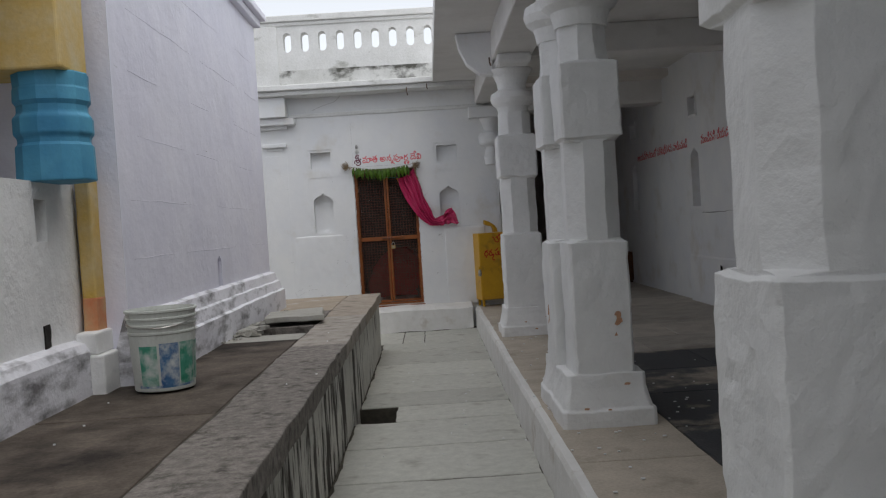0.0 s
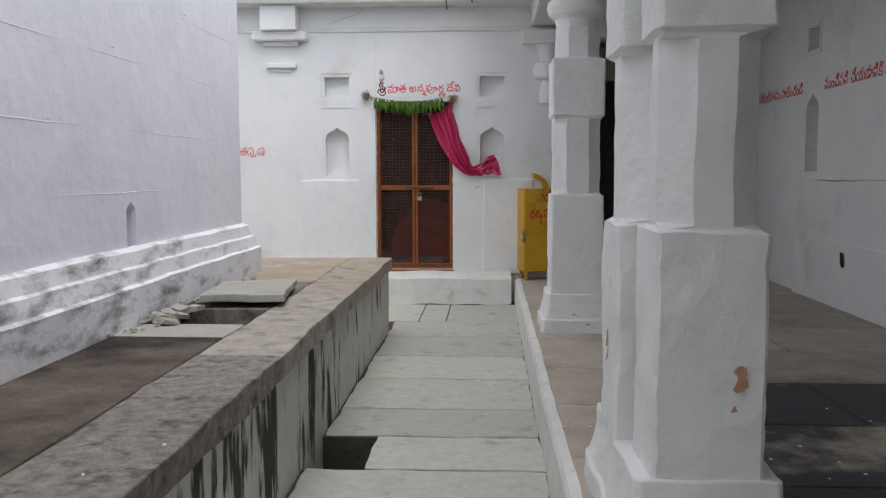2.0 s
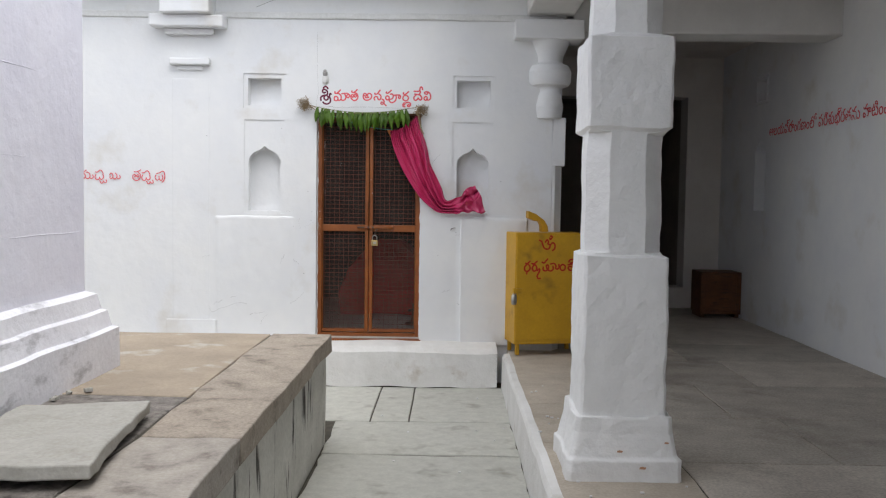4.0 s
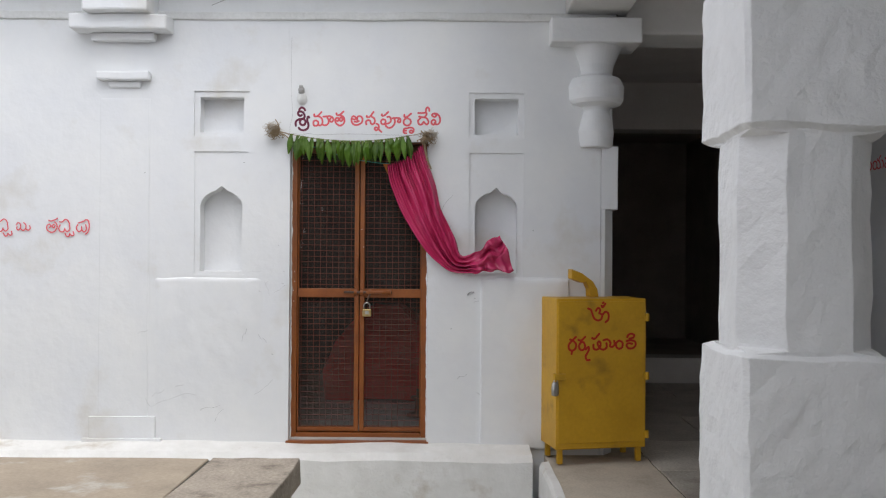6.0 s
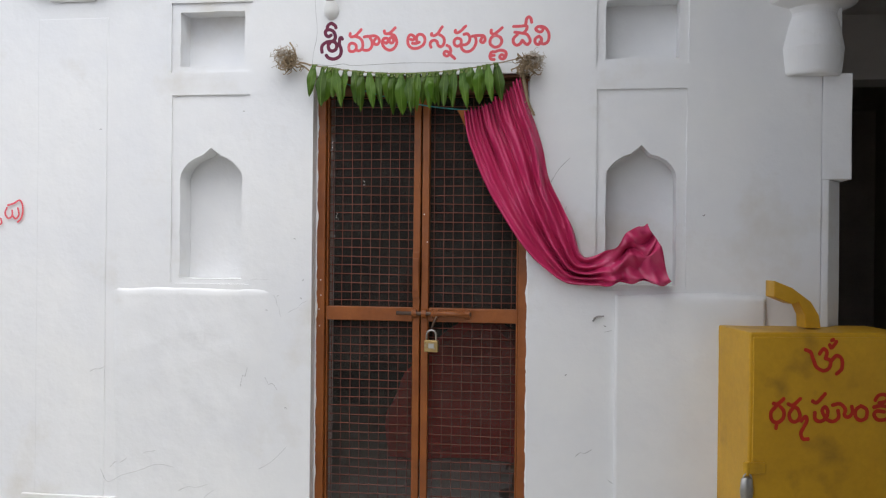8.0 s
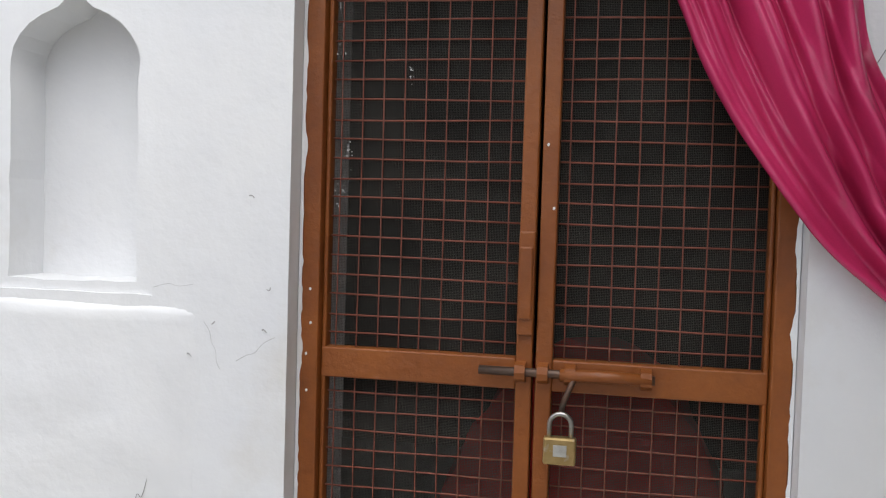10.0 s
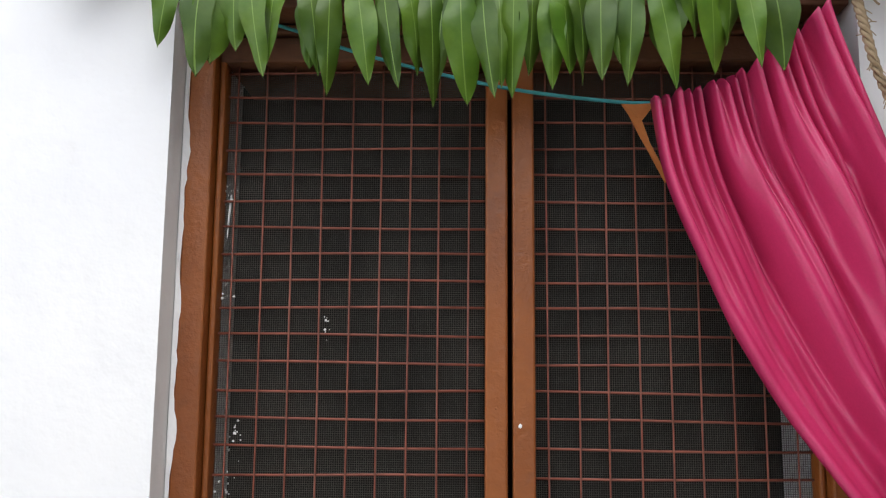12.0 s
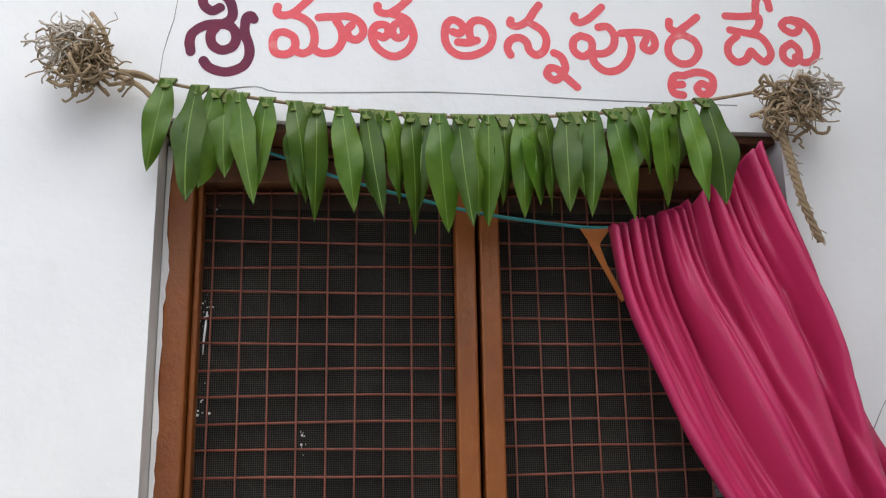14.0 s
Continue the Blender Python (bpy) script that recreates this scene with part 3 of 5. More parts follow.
structure(part("niche_frame", bm, WHITE, bevel=0.004), "raised white plaster frames round the small niches")
bm = bmesh.new()
loft(bm, [[(RW + 0.002, y, 1.33), (RW - 0.010, y, 1.325), (RW - 0.012, y, 1.0), (RW - 0.014, y, 0.82), (RW - 0.03, y, 0.80), (RW - 0.035, y, 0.25), (RW + 0.002, y, 0.25)] for y in [-17 + 0.2 * k for k in range(80)] + [-1.0]])
wobble(bm, 0.008, 2.5)
structure(part("wall_render_3", bm, WHITE), "uneven lower plaster of the veranda wall")
bm = bmesh.new()
tube(bm, [(RW - 0.016 + 0.004 * noise.noise(Vector((y, 3, 0))), y, 1.325 + 0.03 * noise.noise(Vector((y * 0.9, 0, 4))) + 0.008 * noise.noise(Vector((y * 6, 0, 4)))) for y in [-10 + 0.1 * k for k in range(86)]],
     [0.002 + 0.004 * max(0, noise.noise(Vector((k * 0.13, 9, 0))) + 0.2) for k in range(86)], 5)
structure(part("wall_crack_long", bm, CRACK), "long thin crack above the lower plaster of the veranda wall")
structure(part("wall_hall", pierced(rect(1.5, 3.75, 0.0, 3.3), [(rect(1.75, 3.33, 0.50, 2.66), None)], lambda u, v, d: (u, 3.0 + d, v), 0.3), HALL), "warm off-white end wall of the veranda with a dark opening")
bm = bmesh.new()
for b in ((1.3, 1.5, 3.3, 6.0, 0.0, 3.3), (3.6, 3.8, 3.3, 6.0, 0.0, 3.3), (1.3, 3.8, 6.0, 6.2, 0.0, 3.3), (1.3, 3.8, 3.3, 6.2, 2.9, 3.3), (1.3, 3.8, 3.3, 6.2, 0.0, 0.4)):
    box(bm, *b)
structure(part("wall_store", bm, STORE), "tan walls of the room beyond the veranda")
structure(part("ceiling", boxed(0.70, 4.1, -17, -0.37, 3.2, 3.36), SOFFIT), "limewashed slab ceiling of the veranda with an open eave")
structure(part("ceiling_hall", boxed(1.5, 4.1, -0.36, 3.2, 3.1, 3.19), HALL), "dim ceiling at the end of the veranda")
bm = bmesh.new()
box(bm, 1.24, 1.61, -17, -0.0, 2.92, 3.2)
wobble(bm, 0.006, 2, 0.3)
structure(part("beam", bm, SOFFIT, bevel=0.015), "long limewashed stone beam over the veranda columns")
for i, y in enumerate((-9.78, -6.55, -3.05, 0.15)):
    bm = boxed(1.60, 3.73, y - 0.17, y + 0.17, 2.80 if i == 3 else 2.92, 3.199)
    structure(part("beam_%d" % (i + 1), wobble(bm, 0.006, 2, 0.3), SOFFIT, bevel=0.015), "limewashed stone cross beam")
bm = bmesh.new()
for y in (-9.78, -6.55, -3.05):
    loft(bm, [[(1.25, y + s, 2.78), (1.12, y + s, 2.80), (1.0, y + s, 2.90), (0.93, y + s, 3.05), (0.90, y + s, 3.199), (1.25, y + s, 3.199)] for s in (-0.07, 0.07)])
structure(part("eave_bracket", bm, WHITE, bevel=0.012), "curved whitewashed stone brackets under the eave")


def sec(half, cham, z, cx=0.0, cy=0.0, hy=None):
    hy = hy or half
    c = cham
    return [(cx + x, cy + y, z) for x, y in ((half - c, -hy), (half, -hy + c), (half, hy - c), (half - c, hy), (-half + c, hy), (-half, hy - c), (-half, -hy + c), (-half + c, -hy))]


def column_shaft(col, cy, cx=0.0, w=0.185, lift=0.0):
    bm = bmesh.new()
    s = 0.012
    loft(bm, [sec(w, s, 0.25, cx, cy), sec(w, s, 0.965 + lift, cx, cy), sec(w - 0.02, s, 0.975 + lift, cx, cy), sec(w - 0.018, 0.088, 0.985 + lift, cx, cy), sec(w - 0.018, 0.088, 1.50, cx, cy),
              sec(w - 0.018, s, 1.51, cx, cy), sec(w, s, 1.525, cx, cy), sec(w, s, 1.91, cx, cy), sec(w - 0.02, s, 1.92, cx, cy), sec(w - 0.03, 0.085, 1.93, cx, cy), sec(w - 0.035, 0.085, 2.14, cx, cy)])
    part("shaft", wobble(wobble(bm, 0.009, 4.0, 0.045), 0.006, 17.0), WHITE_ROUGH, col, bevel=0.008)
    bm = bmesh.new()
    lathe(bm, [(0.14, 2.12), (0.15, 2.17), (0.16, 2.20), (0.20, 2.235), (0.215, 2.28), (0.205, 2.33), (0.17, 2.35), (0.135, 2.37), (0.14, 2.42), (0.17, 2.50), (0.205, 2.55), (0.205, 2.565)], cx, cy, 28)
    part("capital", wobble(bm, 0.004, 6), WHITE_ROUGH, col, smooth=False)


def column(x, y, shafts, ylen, lift=0.0):
    """A stone column on a moulded plinth: square blocks with an eight-sided part between them, ring capital, bracket."""
    col = empty("column", x, y, FLOOR_V)
    hy = 0.25 + ylen / 2
    bm = bmesh.new()
    loft(bm, [sec(0.25, 0.02, -0.02, 0, 0, hy), sec(0.25, 0.02, 0.085, 0, 0, hy), sec(0.236, 0.02, 0.095, 0, 0, hy - 0.014), sec(0.225, 0.02, 0.14, 0, 0, hy - 0.025),
              sec(0.212, 0.02, 0.20, 0, 0, hy - 0.038), sec(0.208, 0.02, 0.27, 0, 0, hy - 0.042)])
    part("base", wobble(wobble(bm, 0.010, 5, 0.045), 0.007, 16.0), WHITE_ROUGH, col, bevel=0.008)
    for cy, cx, w in shafts:
        column_shaft(col, cy, cx, w, lift)
    bm = boxed(-0.16, 0.16, -0.42 - ylen / 2, 0.42 + ylen / 2, 2.56, 2.66)
    part("bracket", wobble(bm, 0.005, 4, 0.12), WHITE_ROUGH, col, bevel=0.03)
    return tagged(col, "thickly whitewashed square and octagonal stone column" + (" with twin shafts" if ylen else ""), "column", "veranda columns")


column(1.425, -3.05, [(0.0, 0.0, 0.185)], 0.0)
column(1.42, -6.61, [(-0.255, 0.0, 0.158), (0.125, -0.045, 0.165)], 0.44)
column(1.352, -9.84, [(0.0, 0.0, 0.185)], 0.0, 0.0)
# peeled patches on the twin column
def patch(name, x, y, z, pts, along, label):
    bm = bmesh.new()
    vs = [bm.verts.new((x + u * along[0], y + u * along[1], z + v)) for u, v in pts]
    f = bm.faces.new(vs)
    r = bmesh.ops.extrude_face_region(bm, geom=[f])
    n = Vector((along[1], -along[0], 0))
    for v in r["geom"]:
        if isinstance(v, bmesh.types.BMVert):
            v.co += n * 0.002
    return structure(part(name, bm, PEEL), label)


patch("plaster_patch_1", 1.50, -7.0275, 0.83, [(-0.02, -0.03), (-0.008, -0.038), (0.006, -0.034), (0.014, -0.024), (0.024, -0.02), (0.022, -0.006), (0.014, 0.004), (0.018, 0.016), (0.016, 0.03), (0.006, 0.038), (-0.006, 0.036), (-0.015, 0.028), (-0.018, 0.018), (-0.008, 0.012), (-0.006, 0.0), (-0.010, -0.012), (-0.014, -0.02)], (1, 0), "peeled reddish plaster patch on the column")
patch("plaster_patch_2", 1.212, -6.46, 0.81, [(-0.03, -0.06), (0.02, -0.03), (0.03, 0.03), (0.0, 0.10), (-0.02, 0.03), (-0.035, 0.0)], (0, -1), "peeled reddish plaster patch on the column")

patch("plaster_patch_3", 1.485, -7.0285, 0.745, [(-0.009, -0.008), (0.010, -0.006), (0.002, 0.012)], (1, 0), "small dark chip in the thick whitewash")
for k, (x, y, z, s) in enumerate(((1.30, -7.082, 0.37, 0.7), (1.42, -7.082, 0.36, 0.5), (1.52, -7.075, 0.49, 0.8), (1.60, -3.302, 0.44, 0.5), (1.40, -3.302, 0.40, 0.6), (1.50, -3.305, 0.33, 0.7), (1.35, -7.02, 1.0, 0.3))):
    patch("plaster_chip_%d" % (k + 1), x, y, z, [(-0.02 * s, -0.006 * s), (0.015 * s, -0.008 * s), (0.022 * s, 0.004 * s), (0.0, 0.009 * s), (-0.016 * s, 0.006 * s)], (1, 0), "small chip in the thick whitewash")

# unseen enclosing walls behind and beside the walk, heights chosen for sky light
bm = bmesh.new()
for b in ((-3.2, 4.1, -17.3, -17.0, 0, 3.4), (-4.2, -4.0, -2.95, 0.1, 0, 2.6)):
    box(bm, *b)
structure(part("wall_south", bm, WHITE), "unseen plain whitewashed walls closing the courtyard")
bm = bmesh.new()
for x0, x1, z0, z1 in ((-3.4, -3.0, 0.0, 4.0),):
    box(bm, x0, x1, -17.2, -13.0, z0, 2.6)
structure(part("wall_court", bm, WHITE), "plain whitewashed courtyard wall")


# ---- the locked door ----
YD = 0.062                              # front of the door frame
door = structure(empty("door_1", 0, YD, 0), "closed double-leaf steel door in rust-red paint with wire grids")


def bar(name, x0, x1, y0, y1, z0, z1, parent, m=RUST, label="", bevel=0.003, amp=0.0008):
    return part(name, wobble(boxed(x0, x1, y0, y1, z0, z1), amp, 9, 0.12), m, parent, label, bevel=bevel)


for s in (-1, 1):
    a, b = sorted((s * 0.380, s * 0.413))
    bar("frame", a, b, -0.012, 0.045, 0.335, 2.15, door)
bar("frame", -0.379, 0.379, 0.0, 0.045, 2.122, 2.136, door, WOOD_AND_SHADE)
bar("lintel_lining", -0.416, 0.416, -0.05, 0.33, 2.137, 2.149, door, WOOD_AND_SHADE, "dark wooden lintel board")
bar("threshold", -0.379, 0.379, -0.012, 0.045, 0.338, 0.378, door, RUST, "rusty orange threshold bar", amp=0.004)
bar("sill", -0.43, 0.43, -0.078, -0.013, 0.312, 0.340, door, RUST, "rust-stained sill under the door", amp=0.006)
for s in (-1, 1):
    leaf = part("leaf", wobble(boxed(min(s * 0.003, s * 0.031), max(s * 0.003, s * 0.031), 0.004, 0.034, 0.385, 2.10), 0.0008, 9, 0.2), RUST, door, bevel=0.003)
    o, i = s * 0.379, s * 0.031
    lo, hi = min(o, i), max(o, i)
    bar("stile", min(o, o - s * 0.008), max(o, o - s * 0.008), 0.006, 0.034, 0.385, 2.10, leaf)
    for z0, z1 in ((0.385, 0.41), (1.203, 1.257), (2.085, 2.12)):
        # steel top rail in dark brown: the lintel's shadow painted into its colour
        bar("rail", lo, hi, 0.005, 0.034, z0, z1, leaf, WOOD_AND_SHADE if z0 > 2 else RUST)
    bm = bmesh.new()
    k = -0.357 if s < 0 else 0.048
    random.seed(3 + s)
    while k < hi:
        ph, r0 = random.random() * 6, 0.0013
        tube(bm, [(k + 0.0016 * math.sin(ph + 5 * z), 0.021, z) for z in (0.40, 0.8, 1.2, 1.6, 2.09)], r0, 5)
        k += 0.0381
    z = 0.4152
    while z < 2.08:
        ph = random.random() * 6
        tube(bm, [(x, 0.0235, z + 0.0018 * math.sin(ph + 9 * x)) for x in (lo, lo + (hi - lo) * 0.33, lo + (hi - lo) * 0.67, hi)], 0.0017, 5)
        z += 0.0346
    part("wire_grid", bm, WIRE, leaf, "square grid of rust-coloured welded wire", smooth=True)
    bm = bmesh.new()
    g = 0.0028
    for q in range(int((hi - lo) / g)):
        x = lo + q * g
        box(bm, x, x + 0.00043, 0.030, 0.0304, 0.40, 2.08)
    for q in range(int(1.68 / g)):
        z = 0.40 + q * g
        box(bm, lo, hi, 0.0304, 0.0308, z, z + 0.00043)
    for v in bm.verts:
        v.co.y += 0.0015 * noise.noise(v.co * 14)
    tagged(part("fly_screen", bm, FLY, leaf, "fine grey fly screen behind the grid"), kind="stuff")
random.seed(31)
bm = bmesh.new()
for cx, cz, sp, count in ((-0.347, 1.605, 0.008, 14), (-0.358, 1.525, 0.010, 22), (-0.232, 1.742, 0.006, 10), (-0.364, 1.915, 0.008, 16), (-0.361, 1.79, 0.008, 8), (-0.355, 2.054, 0.003, 4)):
    for _ in range(count):
        x, z, r = random.gauss(cx, sp * 0.6), random.gauss(cz, sp * 1.6), random.uniform(0.0007, 0.0022)
        lathe(bm, [(r, 0.0), (r * 0.6, 0.0006)], n=6)
        bmesh.ops.transform(bm, matrix=pose(x, 0.0285, z, 90, 0, random.uniform(0, 90)) , verts=bm.verts[-12:])
tube(bm, [(-0.363, 0.029, 1.912), (-0.364, 0.0275, 1.893), (-0.3655, 0.0275, 1.872), (-0.366, 0.0285, 1.855)], [0.0012, 0.0016, 0.0013, 0.0006], 6)
tagged(part("paint_fleck", bm, WHITE, door, "white paint flecks caught in the screen"), kind="stuff")
random.seed(52)
bm = bmesh.new()
for _ in range(46):
    s = random.choice((-1, 1))
    x, z, r = s * random.uniform(0.006, 0.027), random.uniform(0.45, 2.05), random.uniform(0.0008, 0.0022)
    bmesh.ops.create_icosphere(bm, subdivisions=1, radius=r, matrix=pose(x, 0.0042, z) @ Matrix.Diagonal((1, 0.5, random.uniform(1, 1.8), 1)))
tagged(part("paint_blister", bm, RUST, door, "small blisters and drips in the rust-red paint", smooth=True), kind="stuff")
for x, z in ((0.025, 1.513), (-0.396, 1.36), (-0.394, 1.30), (-0.401, 1.245), (-0.399, 1.18), (0.012, 1.62)):
    bm = bmesh.new()
    bmesh.ops.create_icosphere(bm, subdivisions=1, radius=0.0026, matrix=pose(x, -0.0125 if x < -0.3 else 0.0035, z) @ Matrix.Diagonal((1, 0.3, 1.2, 1)))
    part("paint_spot", bm, WHITE, door, "spot of white paint")
for s in (-1, 1):
    bm = bmesh.new()
    rows = [[(s * 0.4165, -0.016, z), (s * 0.4165, -0.013, z), (s * (0.4125 - 0.007 * max(0, noise.noise(Vector((z * 14, s, 0))) + 0.45 * noise.noise(Vector((z * 60, s, 3))) + 0.25)), -0.0128, z),
             (s * 0.416, -0.0165, z)] for z in [0.34 + 0.012 * k for k in range(150)]]
    loft(bm, rows)
    part("whitewash_overlap", bm, WHITE, door, "ragged whitewash brushed over the frame")
bm = boxed(-0.031, -0.003, -0.006, 0.006, 1.297, 1.474)
box(bm, -0.029, -0.006, -0.012, -0.006, 1.325, 1.448)
part("latch_box", wobble(bm, 0.001, 20, 0.03), RUST, door, bevel=0.003)
bm = bmesh.new()
tube(bm, [(-0.092, -0.010, 1.236), (0.03, -0.010, 1.236), (0.20, -0.010, 1.235)], 0.0075, 10)
part("bolt", bm, DARKSTEEL, door, "sliding steel bolt", smooth=True)
bm = bmesh.new()
tube(bm, [(0.045, -0.011, 1.236), (0.12, -0.011, 1.2365), (0.195, -0.011, 1.235)], 0.0105, 12)
part("bolt_barrel", wobble(bm, 0.001, 30), RUST, door, "chipped rust-red bolt barrel", smooth=True)
for x in (-0.022, 0.016, 0.062, 0.186):
    bm = bmesh.new()
    loft(bm, [[(x + w, -0.018, 1.225), (x + w, -0.021, 1.236), (x + w, -0.018, 1.248), (x + w, 0.006, 1.253), (x + w, 0.006, 1.215)] for w in (-0.009, 0.009)])
    part("bolt_bracket", bm, RUST, door)
bm = bmesh.new()
tube(bm, curve_through([(0.07, -0.012, 1.232), (0.06, -0.022, 1.208), (0.052, -0.02, 1.185), (0.05, -0.012, 1.17)]), 0.005, 6)
part("hasp", bm, DARKSTEEL, door, "dark hasp ring", smooth=True)
padlock = empty("padlock", 0.05, YD - 0.03, 1.09)
bm = boxed(-0.027, 0.027, -0.010, 0.010, 0.0, 0.046)
pbody = part("body", bm, BRASS, padlock, "worn brass lock body", bevel=0.004)
bm = bmesh.new()
tube(bm, [(0.018 * math.cos(a), 0, 0.066 + 0.018 * math.sin(a)) if 0 <= a <= math.pi else (math.copysign(0.018, math.cos(a)), 0, 0.04) for a in [-0.3] + [math.pi * k / 10 for k in range(11)] + [math.pi + 0.3]], 0.0042, 8)
part("shackle", bm, STEEL, padlock, "bright steel shackle", smooth=True)
part("mark", boxed(-0.010, 0.012, -0.0115, -0.0095, 0.015, 0.034), PALE, pbody, "pale smear on the lock")
tagged(padlock, "brass padlock with steel shackle hanging from the door bolt", "padlock")


# ---- painted lettering ----
def painted(strokes, w, off, cell=0.0011):
    """One flat sheet of brushed paint, in the plane of a wall: everything within w of the strokes, with a smooth outline."""
    a, c = [], []
    for s in strokes:
        line = curve_through([(x, 0, z) for x, z in s], 5)
        a += [(p.x, p.z) for p in line[:-1]]
        c += [(p.x, p.z) for p in line[1:]]
    a, c = np.array(a), np.array(c)
    lo, hi = np.minimum(a.min(0), c.min(0)) - 2 * w, np.maximum(a.max(0), c.max(0)) + 2 * w
    nx, nz = (int(v) + 1 for v in (hi - lo) / cell)
    def nearest(p):
        d = c - a
        q = np.clip(((p[:, None] - a) * d).sum(2) / np.maximum((d * d).sum(1), 1e-12), 0, 1)
        foot = a + q[..., None] * d
        dist = np.sqrt(((p[:, None] - foot) ** 2).sum(2))
        k = dist.argmin(1)
        r = np.arange(len(p))
        return dist[r, k], foot[r, k]
    gx, gz = np.meshgrid(np.arange(nx), np.arange(nz), indexing="ij")
    mid = lo + cell * (np.stack((gx.ravel(), gz.ravel()), 1) + 0.5)
    keep = np.zeros(len(mid), bool)
    for s in range(0, len(mid), 4000):
        keep[s:s + 4000] = nearest(mid[s:s + 4000])[0] < w
    full = np.zeros((nx + 2, nz + 2), bool)
    full[1:-1, 1:-1] = keep.reshape(nx, nz)
    bm, verts = bmesh.new(), {}
    cells = np.argwhere(full) - 1
    for x, z in cells:
        for key in ((x, z), (x + 1, z), (x + 1, z + 1), (x, z + 1)):
            if key not in verts:
                p = lo + cell * np.array(key)
                edge = not (full[key[0], key[1]] and full[key[0] + 1, key[1]] and full[key[0], key[1] + 1] and full[key[0] + 1, key[1] + 1])
                if edge:
                    d, foot = nearest(p[None])
                    ww = w * (0.97 + 0.10 * noise.noise(Vector((p[0] * 70, p[1] * 70, 0))))
                    p = foot[0] + (p - foot[0]) * (ww / max(d[0], 1e-6))
                verts[key] = bm.verts.new((p[0], -off, p[1]))
        bm.faces.new([verts[k] for k in ((x, z), (x + 1, z), (x + 1, z + 1), (x, z + 1))])
    return bm


